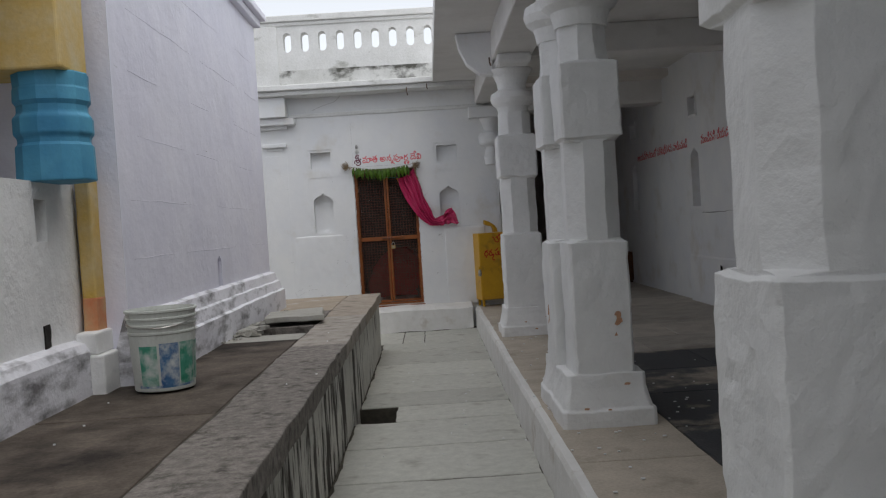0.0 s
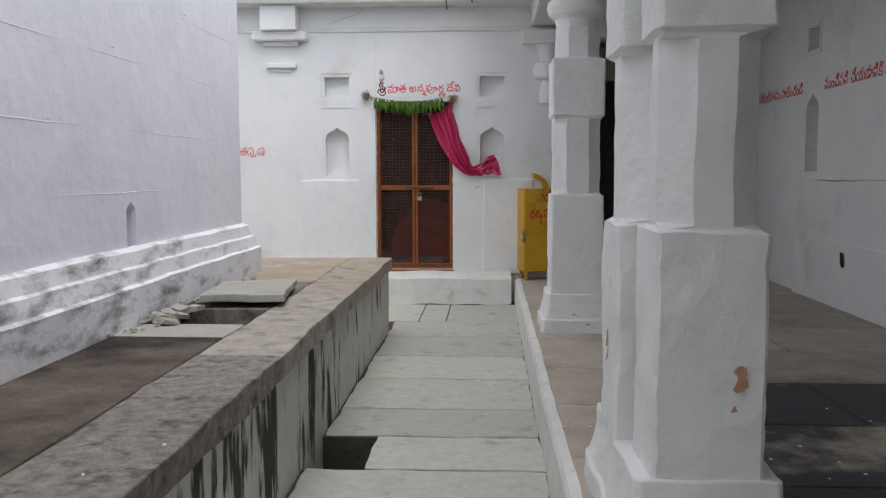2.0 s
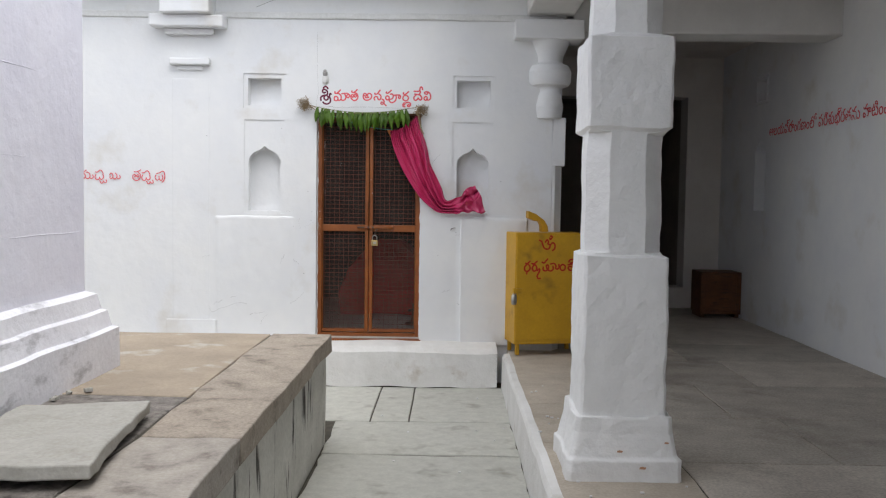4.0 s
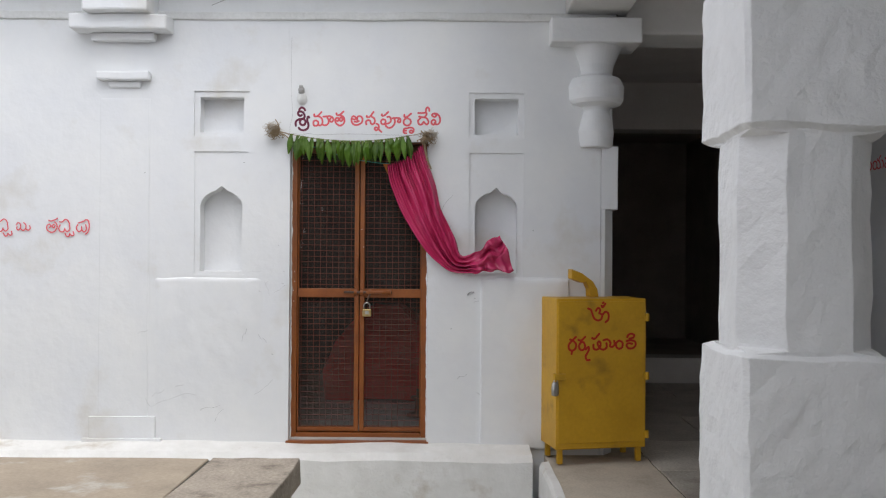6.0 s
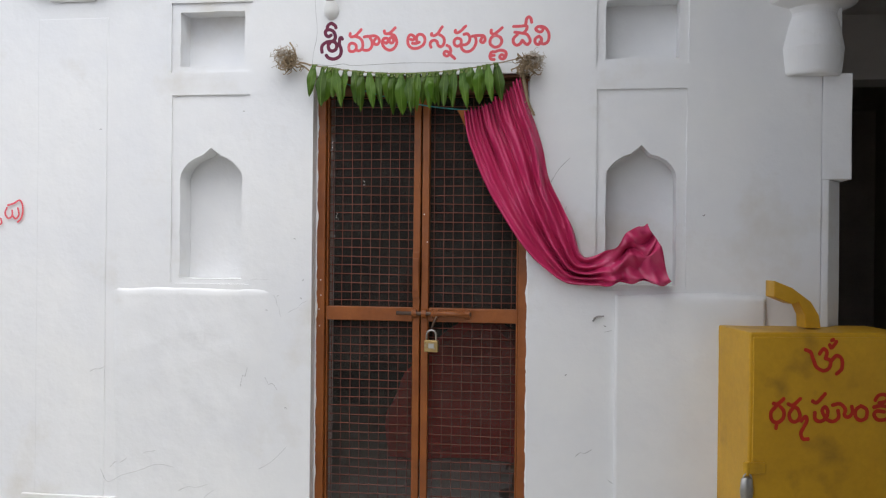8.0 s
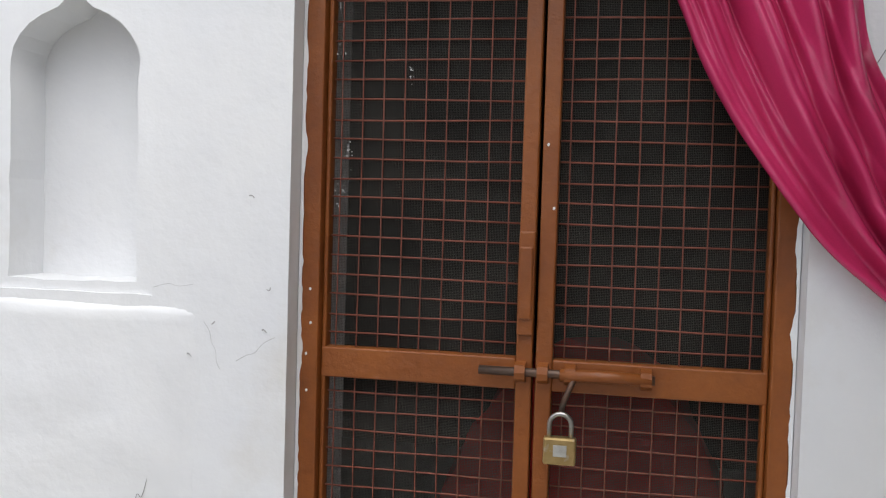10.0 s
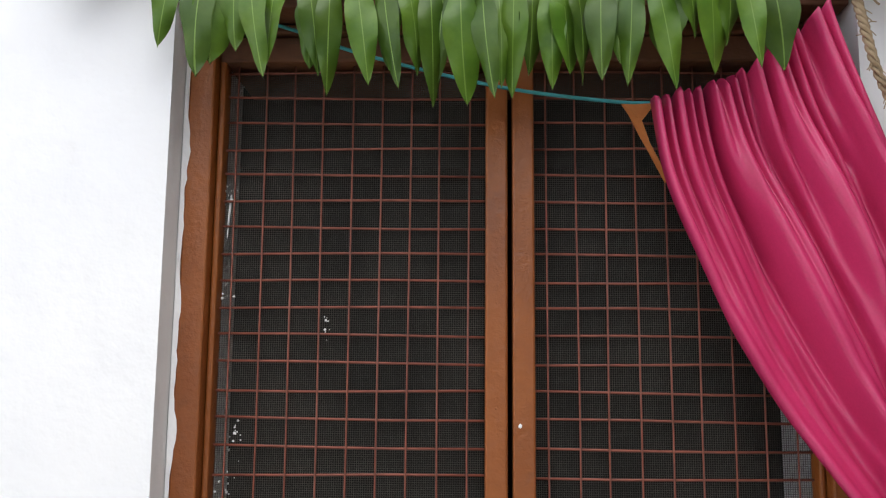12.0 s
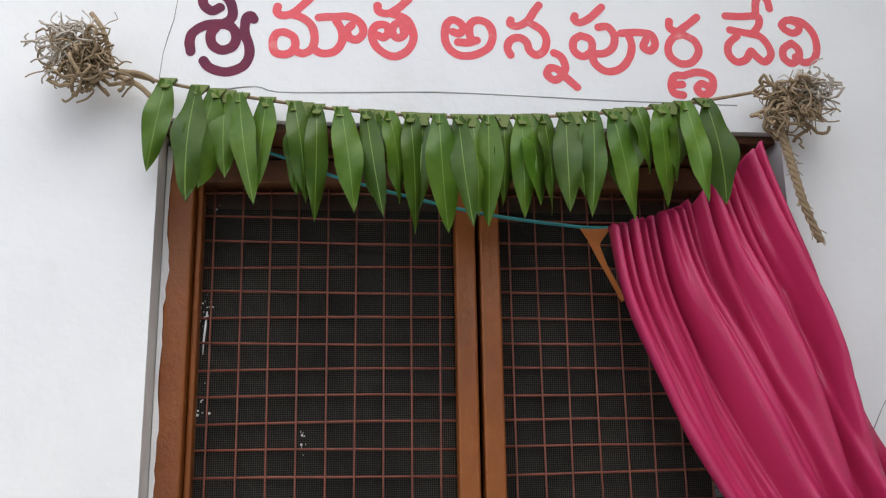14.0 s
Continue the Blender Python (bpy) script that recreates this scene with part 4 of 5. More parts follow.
GLYPH = {
    "sri": [[(22, 111), (24, 125), (37, 134), (52, 126), (56, 117)], [(37, 88), (27, 83), (16, 91), (16, 105), (31, 110), (47, 102), (54, 86), (52, 72), (40, 64)], [(2, 24), (0, 38), (4, 51), (18, 61), (38, 65), (54, 60), (60, 45), (55, 32), (41, 27), (29, 35), (27, 49), (33, 60)], [(82, 73), (78, 78), (72, 73), (71, 53), (77, 35), (77, 17), (67, 3), (48, -4), (28, 1), (19, 11)]],
    "maa": [[(5, 93), (4, 85), (11, 80), (24, 83), (37, 95), (48, 107)], [(23, 82), (38, 78), (50, 67), (55, 51), (52, 34), (40, 26), (27, 31)], [(14, 56), (27, 49), (29, 33), (18, 24), (4, 26), (0, 40), (4, 53), (14, 56)], [(52, 34), (65, 27), (81, 30), (91, 43), (91, 60), (84, 75)], [(60, 79), (79, 81), (102, 82), (116, 73), (120, 59), (112, 49), (102, 51), (98, 61), (104, 69)]],
    "ta": [[(7, 100), (9, 91), (22, 89), (36, 98), (49, 111)], [(28, 88), (48, 80), (56, 57), (50, 38), (33, 26), (16, 30), (2, 45), (0, 61), (7, 71), (19, 71), (22, 61), (16, 53), (8, 56)], [(44, 78), (31, 73), (27, 61), (34, 53), (43, 58), (42, 68)]],
    "a": [[(21, 79), (11, 83), (2, 75), (0, 54), (7, 38), (23, 30), (43, 33), (60, 44), (66, 62), (60, 79), (45, 84), (35, 77), (34, 63), (38, 52)], [(18, 50), (32, 50), (44, 54)], [(21, 79), (26, 71), (20, 63), (11, 65)]],
    "nna": [[(6, 86), (5, 80), (15, 77), (29, 85), (38, 99), (46, 110)], [(4, 34), (0, 44), (5, 56), (17, 60), (27, 53), (31, 41), (40, 35), (51, 42), (55, 58), (49, 72), (35, 81)], [(65, 39), (75, 33), (80, 18), (73, 4), (63, -1), (54, 7), (58, 16), (68, 15), (76, 7), (85, -2), (95, -11)]],
    "puu": [[(4, 96), (3, 90), (11, 86), (25, 93), (43, 111)], [(11, 66), (25, 60), (25, 44), (12, 35), (0, 44), (1, 59), (11, 66)], [(37, 80), (50, 81), (59, 68), (56, 51), (44, 41), (28, 40)], [(25, 39), (30, 24), (45, 14), (64, 18), (78, 34), (83, 54), (79, 71)], [(69, 72), (90, 74), (111, 72), (117, 58), (110, 47), (100, 52), (104, 63)]],
    "rna": [[(4, 93), (4, 83), (15, 78), (28, 87), (45, 101)], [(23, 73), (39, 64), (44, 48), (33, 32), (17, 29), (2, 39), (0, 55), (9, 69), (23, 73)], [(19, 11), (6, 10), (0, -2), (3, -15), (16, -18)], [(5, -3), (16, -2)], [(19, 11), (39, 17), (57, 12), (61, -1), (55, -13), (43, -16), (37, -7), (44, 0), (52, -3)]],
    "dee": [[(0, 105), (22, 105), (47, 106), (49, 94), (41, 82)], [(45, 110), (48, 131), (57, 140), (65, 131), (67, 119)], [(5, 83), (25, 80), (47, 76), (59, 62), (62, 46), (51, 36), (40, 44), (33, 52), (25, 39), (11, 34), (0, 45), (1, 61), (14, 74)]],
    "vi": [[(18, 103), (34, 99), (48, 82), (51, 59), (44, 42), (29, 37), (18, 45)], [(6, 87), (2, 95), (12, 102), (26, 97), (27, 87), (17, 82), (6, 87)], [(14, 66), (23, 57), (22, 43), (11, 35), (0, 43), (1, 57), (14, 66)]],
    "om": [[(0, 80), (17, 72), (26, 50), (38, 23), (61, 11), (81, 20), (86, 43), (71, 51)], [(48, 67), (61, 83), (73, 72), (68, 52)], [(88, 43), (106, 61), (124, 49), (124, 18), (107, 1)], [(82, 96), (89, 87), (105, 107)], [(89, 111), (94, 114)]],
    "dha": [[(8, 61), (22, 59), (42, 76)], [(20, 55), (0, 32), (3, 6), (22, -2), (41, 12), (43, 35), (31, 50)], [(19, -7), (17, -21)]],
    "rma": [[(0, 59), (16, 55), (41, 76)], [(20, 50), (4, 27), (10, 4), (28, 1), (40, 18), (34, 40), (23, 48)], [(45, 3), (59, 17), (64, 5), (54, -18), (44, -37), (51, -56), (68, -57)]],
    "hum": [[(0, 68), (15, 64), (42, 92)], [(8, 30), (9, 9), (27, 1), (47, 14), (52, 36), (42, 49), (33, 35), (48, 9), (70, 1), (89, 14), (87, 37)], [(69, 55), (94, 59), (112, 41), (109, 22), (122, 15), (137, 30), (134, 50)], [(165, 52), (185, 40), (184, 14), (165, 4), (148, 16), (149, 39), (165, 52)]],
    "di": [[(5, 71), (14, 85), (32, 90), (48, 81), (41, 67), (19, 62)], [(0, 48), (27, 52), (52, 45), (57, 24), (41, 7), (14, 6), (1, 23), (12, 35), (36, 32)]],
    "ta_small": [[(11, 72), (25, 68), (47, 75), (64, 85)], [(46, 64), (60, 48), (60, 24), (42, 3), (19, 2), (0, 19), (2, 41), (15, 49), (24, 38), (15, 28)], [(44, 48), (31, 39), (41, 27), (50, 39)]],
    "ppa": [[(4, 64), (20, 63), (39, 78), (55, 72), (65, 52)], [(8, 44), (0, 24), (10, 5), (29, 5), (37, 24)], [(37, 19), (51, 5), (67, 19), (64, 45)], [(39, -6), (49, -24), (63, -21), (67, -8), (78, -19), (92, -15), (88, 4)]],
    "vu": [[(8, 48), (0, 25), (14, 5), (31, 15), (31, 37)], [(31, 19), (46, 3), (61, 19), (56, 47)], [(12, 58), (39, 66), (61, 78), (74, 66), (78, 34), (71, 5), (56, -10)]],
    "mu": [[(8, 100), (16, 88), (34, 90), (56, 108)], [(30, 70), (8, 58), (6, 28), (28, 16), (46, 32), (42, 58), (30, 70)], [(44, 30), (66, 14), (92, 24), (96, 60), (78, 82), (58, 84)], [(92, 24), (116, 16), (134, 34), (126, 56)]],
    "lu": [[(4, 60), (16, 78), (36, 70), (40, 40), (24, 18), (8, 26), (10, 44)], [(38, 30), (60, 14), (82, 30), (84, 60), (66, 80)], [(82, 30), (104, 16), (122, 34), (114, 56)]],
}


def lettering(name, letters, place, label, category):
    """letters: (glyph, left edge, base line, scale, half width of the brush, material), in metres of the plane that place stands in."""
    sign = empty(name)
    sign.matrix_basis = place
    for key, x, z, s, w, m in letters:
        bm = painted([[(x + 0.001 * u * s, z + 0.001 * v * s) for u, v in stroke] for stroke in GLYPH[key]], w, 0.0)
        part("letter", bm, m, sign)
    return tagged(sign, label, category)


lettering("painted_sign", [("sri", -0.387, 2.22, 1.0, 0.0069, PURPLE)] + [(key, x, 2.22, 1.0, 0.0059, RED) for key, x in (("maa", -0.279), ("ta", -0.147), ("a", -0.048), ("nna", 0.038), ("puu", 0.131), ("rna", 0.267), ("dee", 0.355), ("vi", 0.436))],
          pose(0, -0.0004, 0), "hand-painted red Telugu lettering on the whitewash over the door", "sign")
lettering("wall_lettering", [(key, x, 1.588, s, 0.0038, RED) for key, x, s in (("mu", -2.30, 0.72), ("ppa", -2.19, 1.0), ("lu", -2.075, 0.72), ("ta_small", -1.887, 1.0), ("ppa", -1.815, 1.0), ("vu", -1.708, 1.0))],
          pose(0, -0.0075, 0), "small red painted Telugu words on the whitewashed wall", "lettering")


def written(name, body, x, y, z, size, rz, m, label, squeeze=1.0):
    """Small lettering in the built-in font, laid on a wall."""
    c = bpy.data.curves.new(name, "FONT")
    c.body, c.size, c.extrude, c.resolution_u, c.offset = body, size, 0.001, 2, -size * 0.004
    ob = new(name, c)
    dg = bpy.context.evaluated_depsgraph_get()
    me = bpy.data.meshes.new_from_object(ob.evaluated_get(dg))
    bpy.data.objects.remove(ob)
    line = empty(name)
    line.matrix_basis = pose(x, y, z, 90, 0, rz) @ Matrix.Diagonal((squeeze, 1, 1, 1))
    bm = bmesh.new()
    bm.from_mesh(me)
    bmesh.ops.remove_doubles(bm, verts=bm.verts, dist=1e-6)
    seen, islands = set(), []
    for v in bm.verts:
        if v in seen:
            continue
        stack, isle = [v], []
        seen.add(v)
        while stack:
            p = stack.pop()
            isle.append(p)
            for e in p.link_edges:
                q = e.other_vert(p)
                if q not in seen:
                    seen.add(q)
                    stack.append(q)
        islands.append((min(p.co.x for p in isle), max(p.co.x for p in isle), isle))
    groups = []
    for lo, hi, isle in sorted(islands, key=lambda g: g[0]):
        if groups and lo < groups[-1][0] + size * 0.02:
            groups[-1][0] = max(hi, groups[-1][0])
            groups[-1][1] += isle
        else:
            groups.append([hi, list(isle)])
    for _, isle in groups:
        piece, inside = bmesh.new(), {v: None for v in isle}
        for v in isle:
            inside[v] = piece.verts.new(v.co)
        for f in {f for v in isle for f in v.link_faces}:
            piece.faces.new([inside[v] for v in f.verts])
        part("letter", piece, m, line)
    bm.free()
    return tagged(line, label, "lettering")


written("wall_lettering", "ఆలయప్రాంగణంలో పరిశుభ్రతను పాటించండి", RW - 0.004, 1.50, 2.12, 0.14, -90, RED, "red painted Telugu line on the veranda wall", 1.0)
written("wall_lettering", "మంచిపని చేయడానికి ముహూర్తం అక్కరలేదు, మంచి", RW - 0.004, -1.55, 2.11, 0.145, -90, RED, "red painted Telugu line on the veranda wall", 0.95)


# ---- garland of mango leaves over the door ----
garland = tagged(empty("leaf_garland", 0, -0.028, 0), "garland of green mango leaves strung between two old jute knots", "garland")
def sag(x):
    return 2.1485 + 0.29 * (x + 0.04) ** 2


bm = bmesh.new()
tube(bm, [(x, 0.006 - 0.010 * min(1, (0.45 - abs(x)) * 6), sag(x)) for x in [-0.47 + 0.02 * k for k in range(44)]], 0.0022, 6)
part("string", bm, JUTE, garland, smooth=True)


def leaf_mesh(length, width, twist):
    bm = bmesh.new()
    n, rows = 14, []
    for i in range(n + 1):
        t = i / n
        w = width * (math.sin(math.pi * min(1, t * 0.93 + 0.07)) ** 0.75) * (1 - 0.35 * t * t) * (1.0 if t < 0.97 else 0.35)
        row = []
        for k in (-1, -0.5, 0, 0.5, 1):
            y = -0.006 * abs(k) * (1 - t) - 0.0045 * (1 - abs(k)) + twist * k * t * w + 0.0042 * math.sin(13 * t + 2.4 * k + 40 * width) * abs(k) - 0.014 * math.sin(math.pi * t) * 0.6
            row.append(bm.verts.new((k * w * 0.5, y, -length * t)))
        rows.append(row)
    for a, b in zip(rows, rows[1:]):
        for k in range(4):
            bm.faces.new((a[k], a[k + 1], b[k + 1], b[k]))
    me = bpy.data.meshes.new("leaf")
    bm.to_mesh(me)
    bm.free()
    me.materials.append(LEAF)
    me.shade_smooth()
    return me


random.seed(11)
shapes = [leaf_mesh(0.140, 0.033 + 0.008 * random.random(), random.uniform(-0.9, 0.9)) for _ in range(9)]
# (place along the string, lean of the tip, length) in millimetres, from one knot to the other
LEAVES = ((-404, -18, 122), (-364, -4, 152), (-342, -18, 128), (-313, 26, 150), (-280, -8, 124), (-247, 17, 132), (-218, -1, 152), (-188, 18, 138), (-155, 23, 142), (-129, 18, 118), (-100, 6, 156), (-62, 10, 158), (-36, 18, 150),
          (1, -3, 146), (45, 0, 136), (71, 10, 132), (104, 0, 134), (139, -7, 140), (166, 23, 148), (198, 10, 92), (232, 1, 138), (265, 19, 142), (293, 24, 142))
LEAVES_BEHIND = ((-330, 4, 112), (-232, -6, 118), (-143, -4, 110), (-82, -8, 128), (-20, 4, 132), (22, -6, 118), (58, 8, 120), (120, 6, 110), (182, -6, 112), (250, -4, 104))
for k, (x, lean, long, y) in enumerate([(*v, -0.013) for v in LEAVES] + [(*v, -0.003) for v in LEAVES_BEHIND]):
    x, z = 0.001 * x, sag(0.001 * x)
    ob = new("leaf", shapes[(k * 4) % 9])
    ob.parent = garland
    ob.matrix_basis = pose(x, y - 0.003 * (k % 2), z - 0.004, random.uniform(-4, 2), -math.degrees(math.atan2(lean, long)), random.uniform(-24, 24)) @ Matrix.Diagonal((1.0, 1.0, long / 140, 1))
    bm = bmesh.new()
    loft(bm, [[(x - 0.011, -0.008, z + 0.003), (x + 0.011, -0.008, z + 0.003), (x + 0.010, 0.004, z + 0.004), (x - 0.010, 0.004, z + 0.004)],
              [(x - 0.004, y - 0.012, z - 0.017), (x + 0.004, y - 0.012, z - 0.017), (x + 0.004, y - 0.007, z - 0.017), (x - 0.004, y - 0.007, z - 0.017)]])
    part("leaf_fold", bm, STALK, garland)


def tuft(cx, cz, seed, spread, lean):
    random.seed(seed)
    for name, m, count, r, curl, reach in (("frayed_knot", JUTE, 46, 0.0019, 0.95, 0.0095), ("husk_fibre", JUTE, 130, 0.0009, 0.62, 0.0082), ("pale_fibre", JUTE_PALE, 120, 0.0011, 0.80, 0.0080)):
        bm = bmesh.new()
        centre = Vector((cx, -0.014, cz)) + (Vector((lean * 0.036, 0.0, 0.012)) if m is JUTE_PALE else Vector((-lean * 0.014, 0.0, -0.008)))
        for _ in range(count):
            loose = curl < 0.9
            p = centre + Vector((random.gauss(0, spread * 0.7), random.uniform(-0.03, 0.01), random.gauss(0, spread * 0.6)))
            d = Vector((random.gauss(lean * (1.5 if loose else 0.5), 0.9), random.gauss(-0.2, 0.5), random.gauss(0.1, 0.9))).normalized()
            pts = [p]
            for _ in range(random.randint(3, 6) if loose else 10):
                pull = 1.0 if loose else 9.0
                d = (d + curl * Vector((random.gauss(0, 1), random.gauss(0, 0.5), random.gauss(-0.15, 1))) - pull * (p - centre)).normalized()
                p = p + d * random.uniform(0.6, 1.3) * reach
                p.y = max(-0.055, min(0.022, p.y))
                pts.append(p.copy())
            tube(bm, curve_through(pts, 2), r * random.uniform(0.6, 1.4), 4)
        tagged(part(name, bm, m, garland, smooth=True), kind="stuff")


tuft(-0.505, 2.213, 5, 0.017, -0.35)
tuft(0.415, 2.180, 9, 0.017, 0.5)
bm = bmesh.new()
for a, b in (((-0.480, 2.222), (-0.504, 2.276)), ((-0.47, 2.195), (-0.42, 2.16)), ((-0.465, 2.20), (-0.42, 2.185))):
    bm = bmesh.new()
    tube(bm, curve_through([(a[0], 0, a[1]), ((a[0] + b[0]) / 2 + 0.006, -0.01, (a[1] + b[1]) / 2), (b[0], -0.005, b[1])]), 0.0035, 6)
    part("rope_end", bm, JUTE, garland, smooth=True)
braid = curve_through([(0.392, -0.010, 2.165), (0.398, -0.020, 2.115), (0.405, -0.022, 2.075), (0.416, -0.020, 2.03), (0.436, -0.014, 1.985)], 12)
for ph in (0.0, 2.1, 4.2):
    bm = bmesh.new()
    tube(bm, [p + 0.0034 * Vector((math.cos(ph + 0.75 * k), math.sin(ph + 0.75 * k), 0.0)) for k, p in enumerate(braid)], [0.0035 - 0.0012 * k / len(braid) for k in range(len(braid))], 6)
    part("rope_strand", bm, JUTE, garland, smooth=True)
random.seed(17)
bm = bmesh.new()
for _ in range(26):
    p = braid[random.randrange(len(braid))]
    d = Vector((random.gauss(0, 1), random.gauss(-0.6, 0.4), random.gauss(-0.6, 0.6))).normalized()
    tube(bm, [p, p + d * 0.008, p + d * 0.014 + Vector((0, 0, -0.003))], 0.0006, 4)
tagged(part("loose_fibre", bm, JUTE, garland), kind="stuff")

cord = bmesh.new()
tube(cord, curve_through([(-0.37, 0.05, 2.150), (-0.277, 0.05, 2.121), (-0.202, 0.05, 2.093), (-0.084, 0.05, 2.061), (0.018, 0.048, 2.039), (0.134, 0.046, 2.024), (0.18, 0.044, 2.022)]), 0.0024, 6)


# ---- tied-back curtain ----
def along(pts, t):
    f = t * (len(pts) - 1)
    i = min(int(f), len(pts) - 2)
    q = [pts[max(0, i - 1)], pts[i], pts[i + 1], pts[min(len(pts) - 1, i + 2)]]
    u = f - i
    return tuple(0.5 * (2 * q[1][k] + (q[2][k] - q[0][k]) * u + (2 * q[0][k] - 5 * q[1][k] + 4 * q[2][k] - q[3][k]) * u * u + (3 * q[1][k] - q[0][k] - 3 * q[2][k] + q[3][k]) * u ** 3) for k in (0, 1))


def curtain():
    inner = [(0.170, 2.010), (0.184, 1.915), (0.220, 1.815), (0.264, 1.715), (0.336, 1.594), (0.414, 1.485), (0.482, 1.42), (0.566, 1.366), (0.686, 1.36), (0.769, 1.372), (0.864, 1.36), (0.938, 1.385)]
    outer = [(0.382, 2.128), (0.412, 2.03), (0.444, 1.945), (0.470, 1.861), (0.494, 1.752), (0.54, 1.655), (0.585, 1.559), (0.612, 1.475), (0.654, 1.463), (0.735, 1.50), (0.79, 1.555), (0.850, 1.598)]
    bm = bmesh.new()
    nu, nv, rows = 110, 150, []
    for j in range(nv + 1):
        v = j / nv
        a, b = along(inner, v), along(outer, v)
        row = []
        for i in range(nu + 1):
            u = i / nu
            top = math.exp(-v * 8)
            x = a[0] + (b[0] - a[0]) * u
            z = a[1] + (b[1] - a[1]) * u - 0.024 * top * math.sin(math.pi * u) + 0.007 * math.exp(-v * 30) * math.sin(2 * math.pi * 16 * u + 1)
            fade = min(1, max(0, (v - 0.70) / 0.1))
            wander = noise.noise(Vector((u * 1.8, v * 2.4, 1)))
            fold = 0.95 * math.sin(2 * math.pi * (3.7 * u + 0.45 * v + 1.1 * wander)) + 0.55 * math.exp(-3.2 * v) * math.sin(2 * math.pi * (9.5 * u + 0.6 * wander)) + 0.35 * noise.noise(Vector((u * 7 + 2 * v, v * 3.2, 5)))
            amp = 0.030 * (0.75 + 0.7 * noise.noise(Vector((u * 4, v * 2, 12)))) * (0.55 + 0.45 * math.sin(math.pi * min(1, v * 1.25))) * (1 - 0.6 * fade)
            gather = 0.020 * top * math.sin(2 * math.pi * (16 * u + 0.6 * noise.noise(Vector((u * 6, 0, 2)))))
            crumple = fade * (0.080 * abs(noise.noise(Vector((x * 13, z * 13, 0)))) + 0.030 * noise.noise(Vector((x * 27 + 3 * u, z * 22, 4))) + 0.022)
            crease = 0.016 * (1 - fade) * abs(noise.noise(Vector((u * 5 + v * 3, v * 6, 8)))) * min(1, v * 3)
            y = -0.020 + 0.034 * min(1, max(0, (0.40 - x) / 0.10)) - fold * amp - gather - crumple - crease - 0.010 * math.sin(math.pi * u)
            zz = z + fade * 0.035 * noise.noise(Vector((x * 16, 7, z * 16)))
            row.append(bm.verts.new((x, min(y, -0.004 if x > 0.395 else 0.045), zz)))
        rows.append(row)
    for r, s in zip(rows, rows[1:]):
        for i in range(nu):
            bm.faces.new((r[i], r[i + 1], s[i + 1], s[i]))
    ob = part("cloth", bm, SATIN, smooth=True)
    md = ob.modifiers.new("thickness", "SOLIDIFY")
    md.thickness = 0.0012
    return ob


drape = tagged(empty("curtain"), "crumpled magenta satin curtain pulled aside and tucked into a niche", "curtain")
cloth = curtain()
cloth.parent = drape
bm = bmesh.new()
loft(bm, [[(0.136, 0.046, 2.026), (0.182, 0.042, 2.022), (0.160, 0.048, 2.010)], [(0.148, 0.044, 2.006), (0.164, 0.040, 1.998), (0.156, 0.047, 1.998)], [(0.162, 0.042, 1.975), (0.173, 0.038, 1.968), (0.167, 0.045, 1.968)], [(0.188, 0.038, 1.924), (0.194, 0.034, 1.922), (0.190, 0.040, 1.918)]])
part("cord", cord, CORD, drape, "thin teal nylon cord across the doorway", smooth=True)
part("lining", bm, ORANGE_C, drape, "orange inner hem turned outwards")


# ---- bulb over the door ----
lampb = tagged(empty("light_bulb", -0.349, -0.02, 2.445), "unlit opal bulb in a small black holder on the wall", "bulb")
tilt = pose(0, -0.012, 0.02, 28, 0, 0)
bm = bmesh.new()
lathe(bm, [(0.002, -0.108), (0.018, -0.102), (0.029, -0.085), (0.031, -0.070), (0.027, -0.052), (0.020, -0.036), (0.017, -0.028)], n=20)
bm.transform(tilt)
part("globe", bm, BULB, lampb, smooth=True)
bm = bmesh.new()
lathe(bm, [(0.017, -0.030), (0.019, -0.026), (0.019, -0.004), (0.013, 0.004), (0.012, 0.016)], n=16)
bm.transform(tilt)
part("holder", bm, HOLDER, lampb)
bm = bmesh.new()
tube(bm, curve_through([(-0.01, 0.016, 0.03), (-0.04, 0.018, 0.06), (-0.08, 0.018, 0.15), (-0.075, 0.018, 0.45)]), 0.0013, 5)
part("wire", bm, WHITE, lampb)


# ---- yellow offering box ----
hundi = tagged(empty("offering_box", 1.185, -0.285, FLOOR_V + 0.003, 12), "yellow painted steel offering box on four legs, with red lettering", "offering box")
part("body", wobble(boxed(-0.022, 0.527, 0.0, 0.275, 0.085, 0.95), 0.002, 5, 0.12), YELLOW, hundi, bevel=0.006)
hdoor = part("door", wobble(boxed(-0.012, 0.519, -0.007, 0.002, 0.12, 0.935), 0.001, 6, 0.15), YELLOW, hundi, bevel=0.003)
for x in (-0.004, 0.477):
    for y in (0.015, 0.230):
        part("leg", boxed(x, x + 0.03, y, y + 0.03, 0.0, 0.09), YELLOW, hundi, bevel=0.004)
for z in (0.16, 0.50, 0.84):
    bm = bmesh.new()
    lathe(bm, [(0.012, z - 0.022), (0.012, z + 0.022)], 0.531, -0.006, 12)
    box(bm, 0.502, 0.532, -0.010, -0.004, z - 0.02, z + 0.02)
    part("hinge", bm, YELLOW, hdoor)
bm = boxed(-0.032, 0.03, -0.018, -0.005, 0.485, 0.522)
lathe(bm, [(0.012, 0.48), (0.012, 0.525)], -0.032, -0.008, 10)
part("hasp", bm, YELLOW, hdoor, bevel=0.003)
bm = bmesh.new()
tube(bm, [(-0.032 + 0.014 * math.cos(a), -0.016, 0.470 + 0.018 * math.sin(a)) for a in (math.pi * k / 8 for k in range(9))], 0.003, 6)
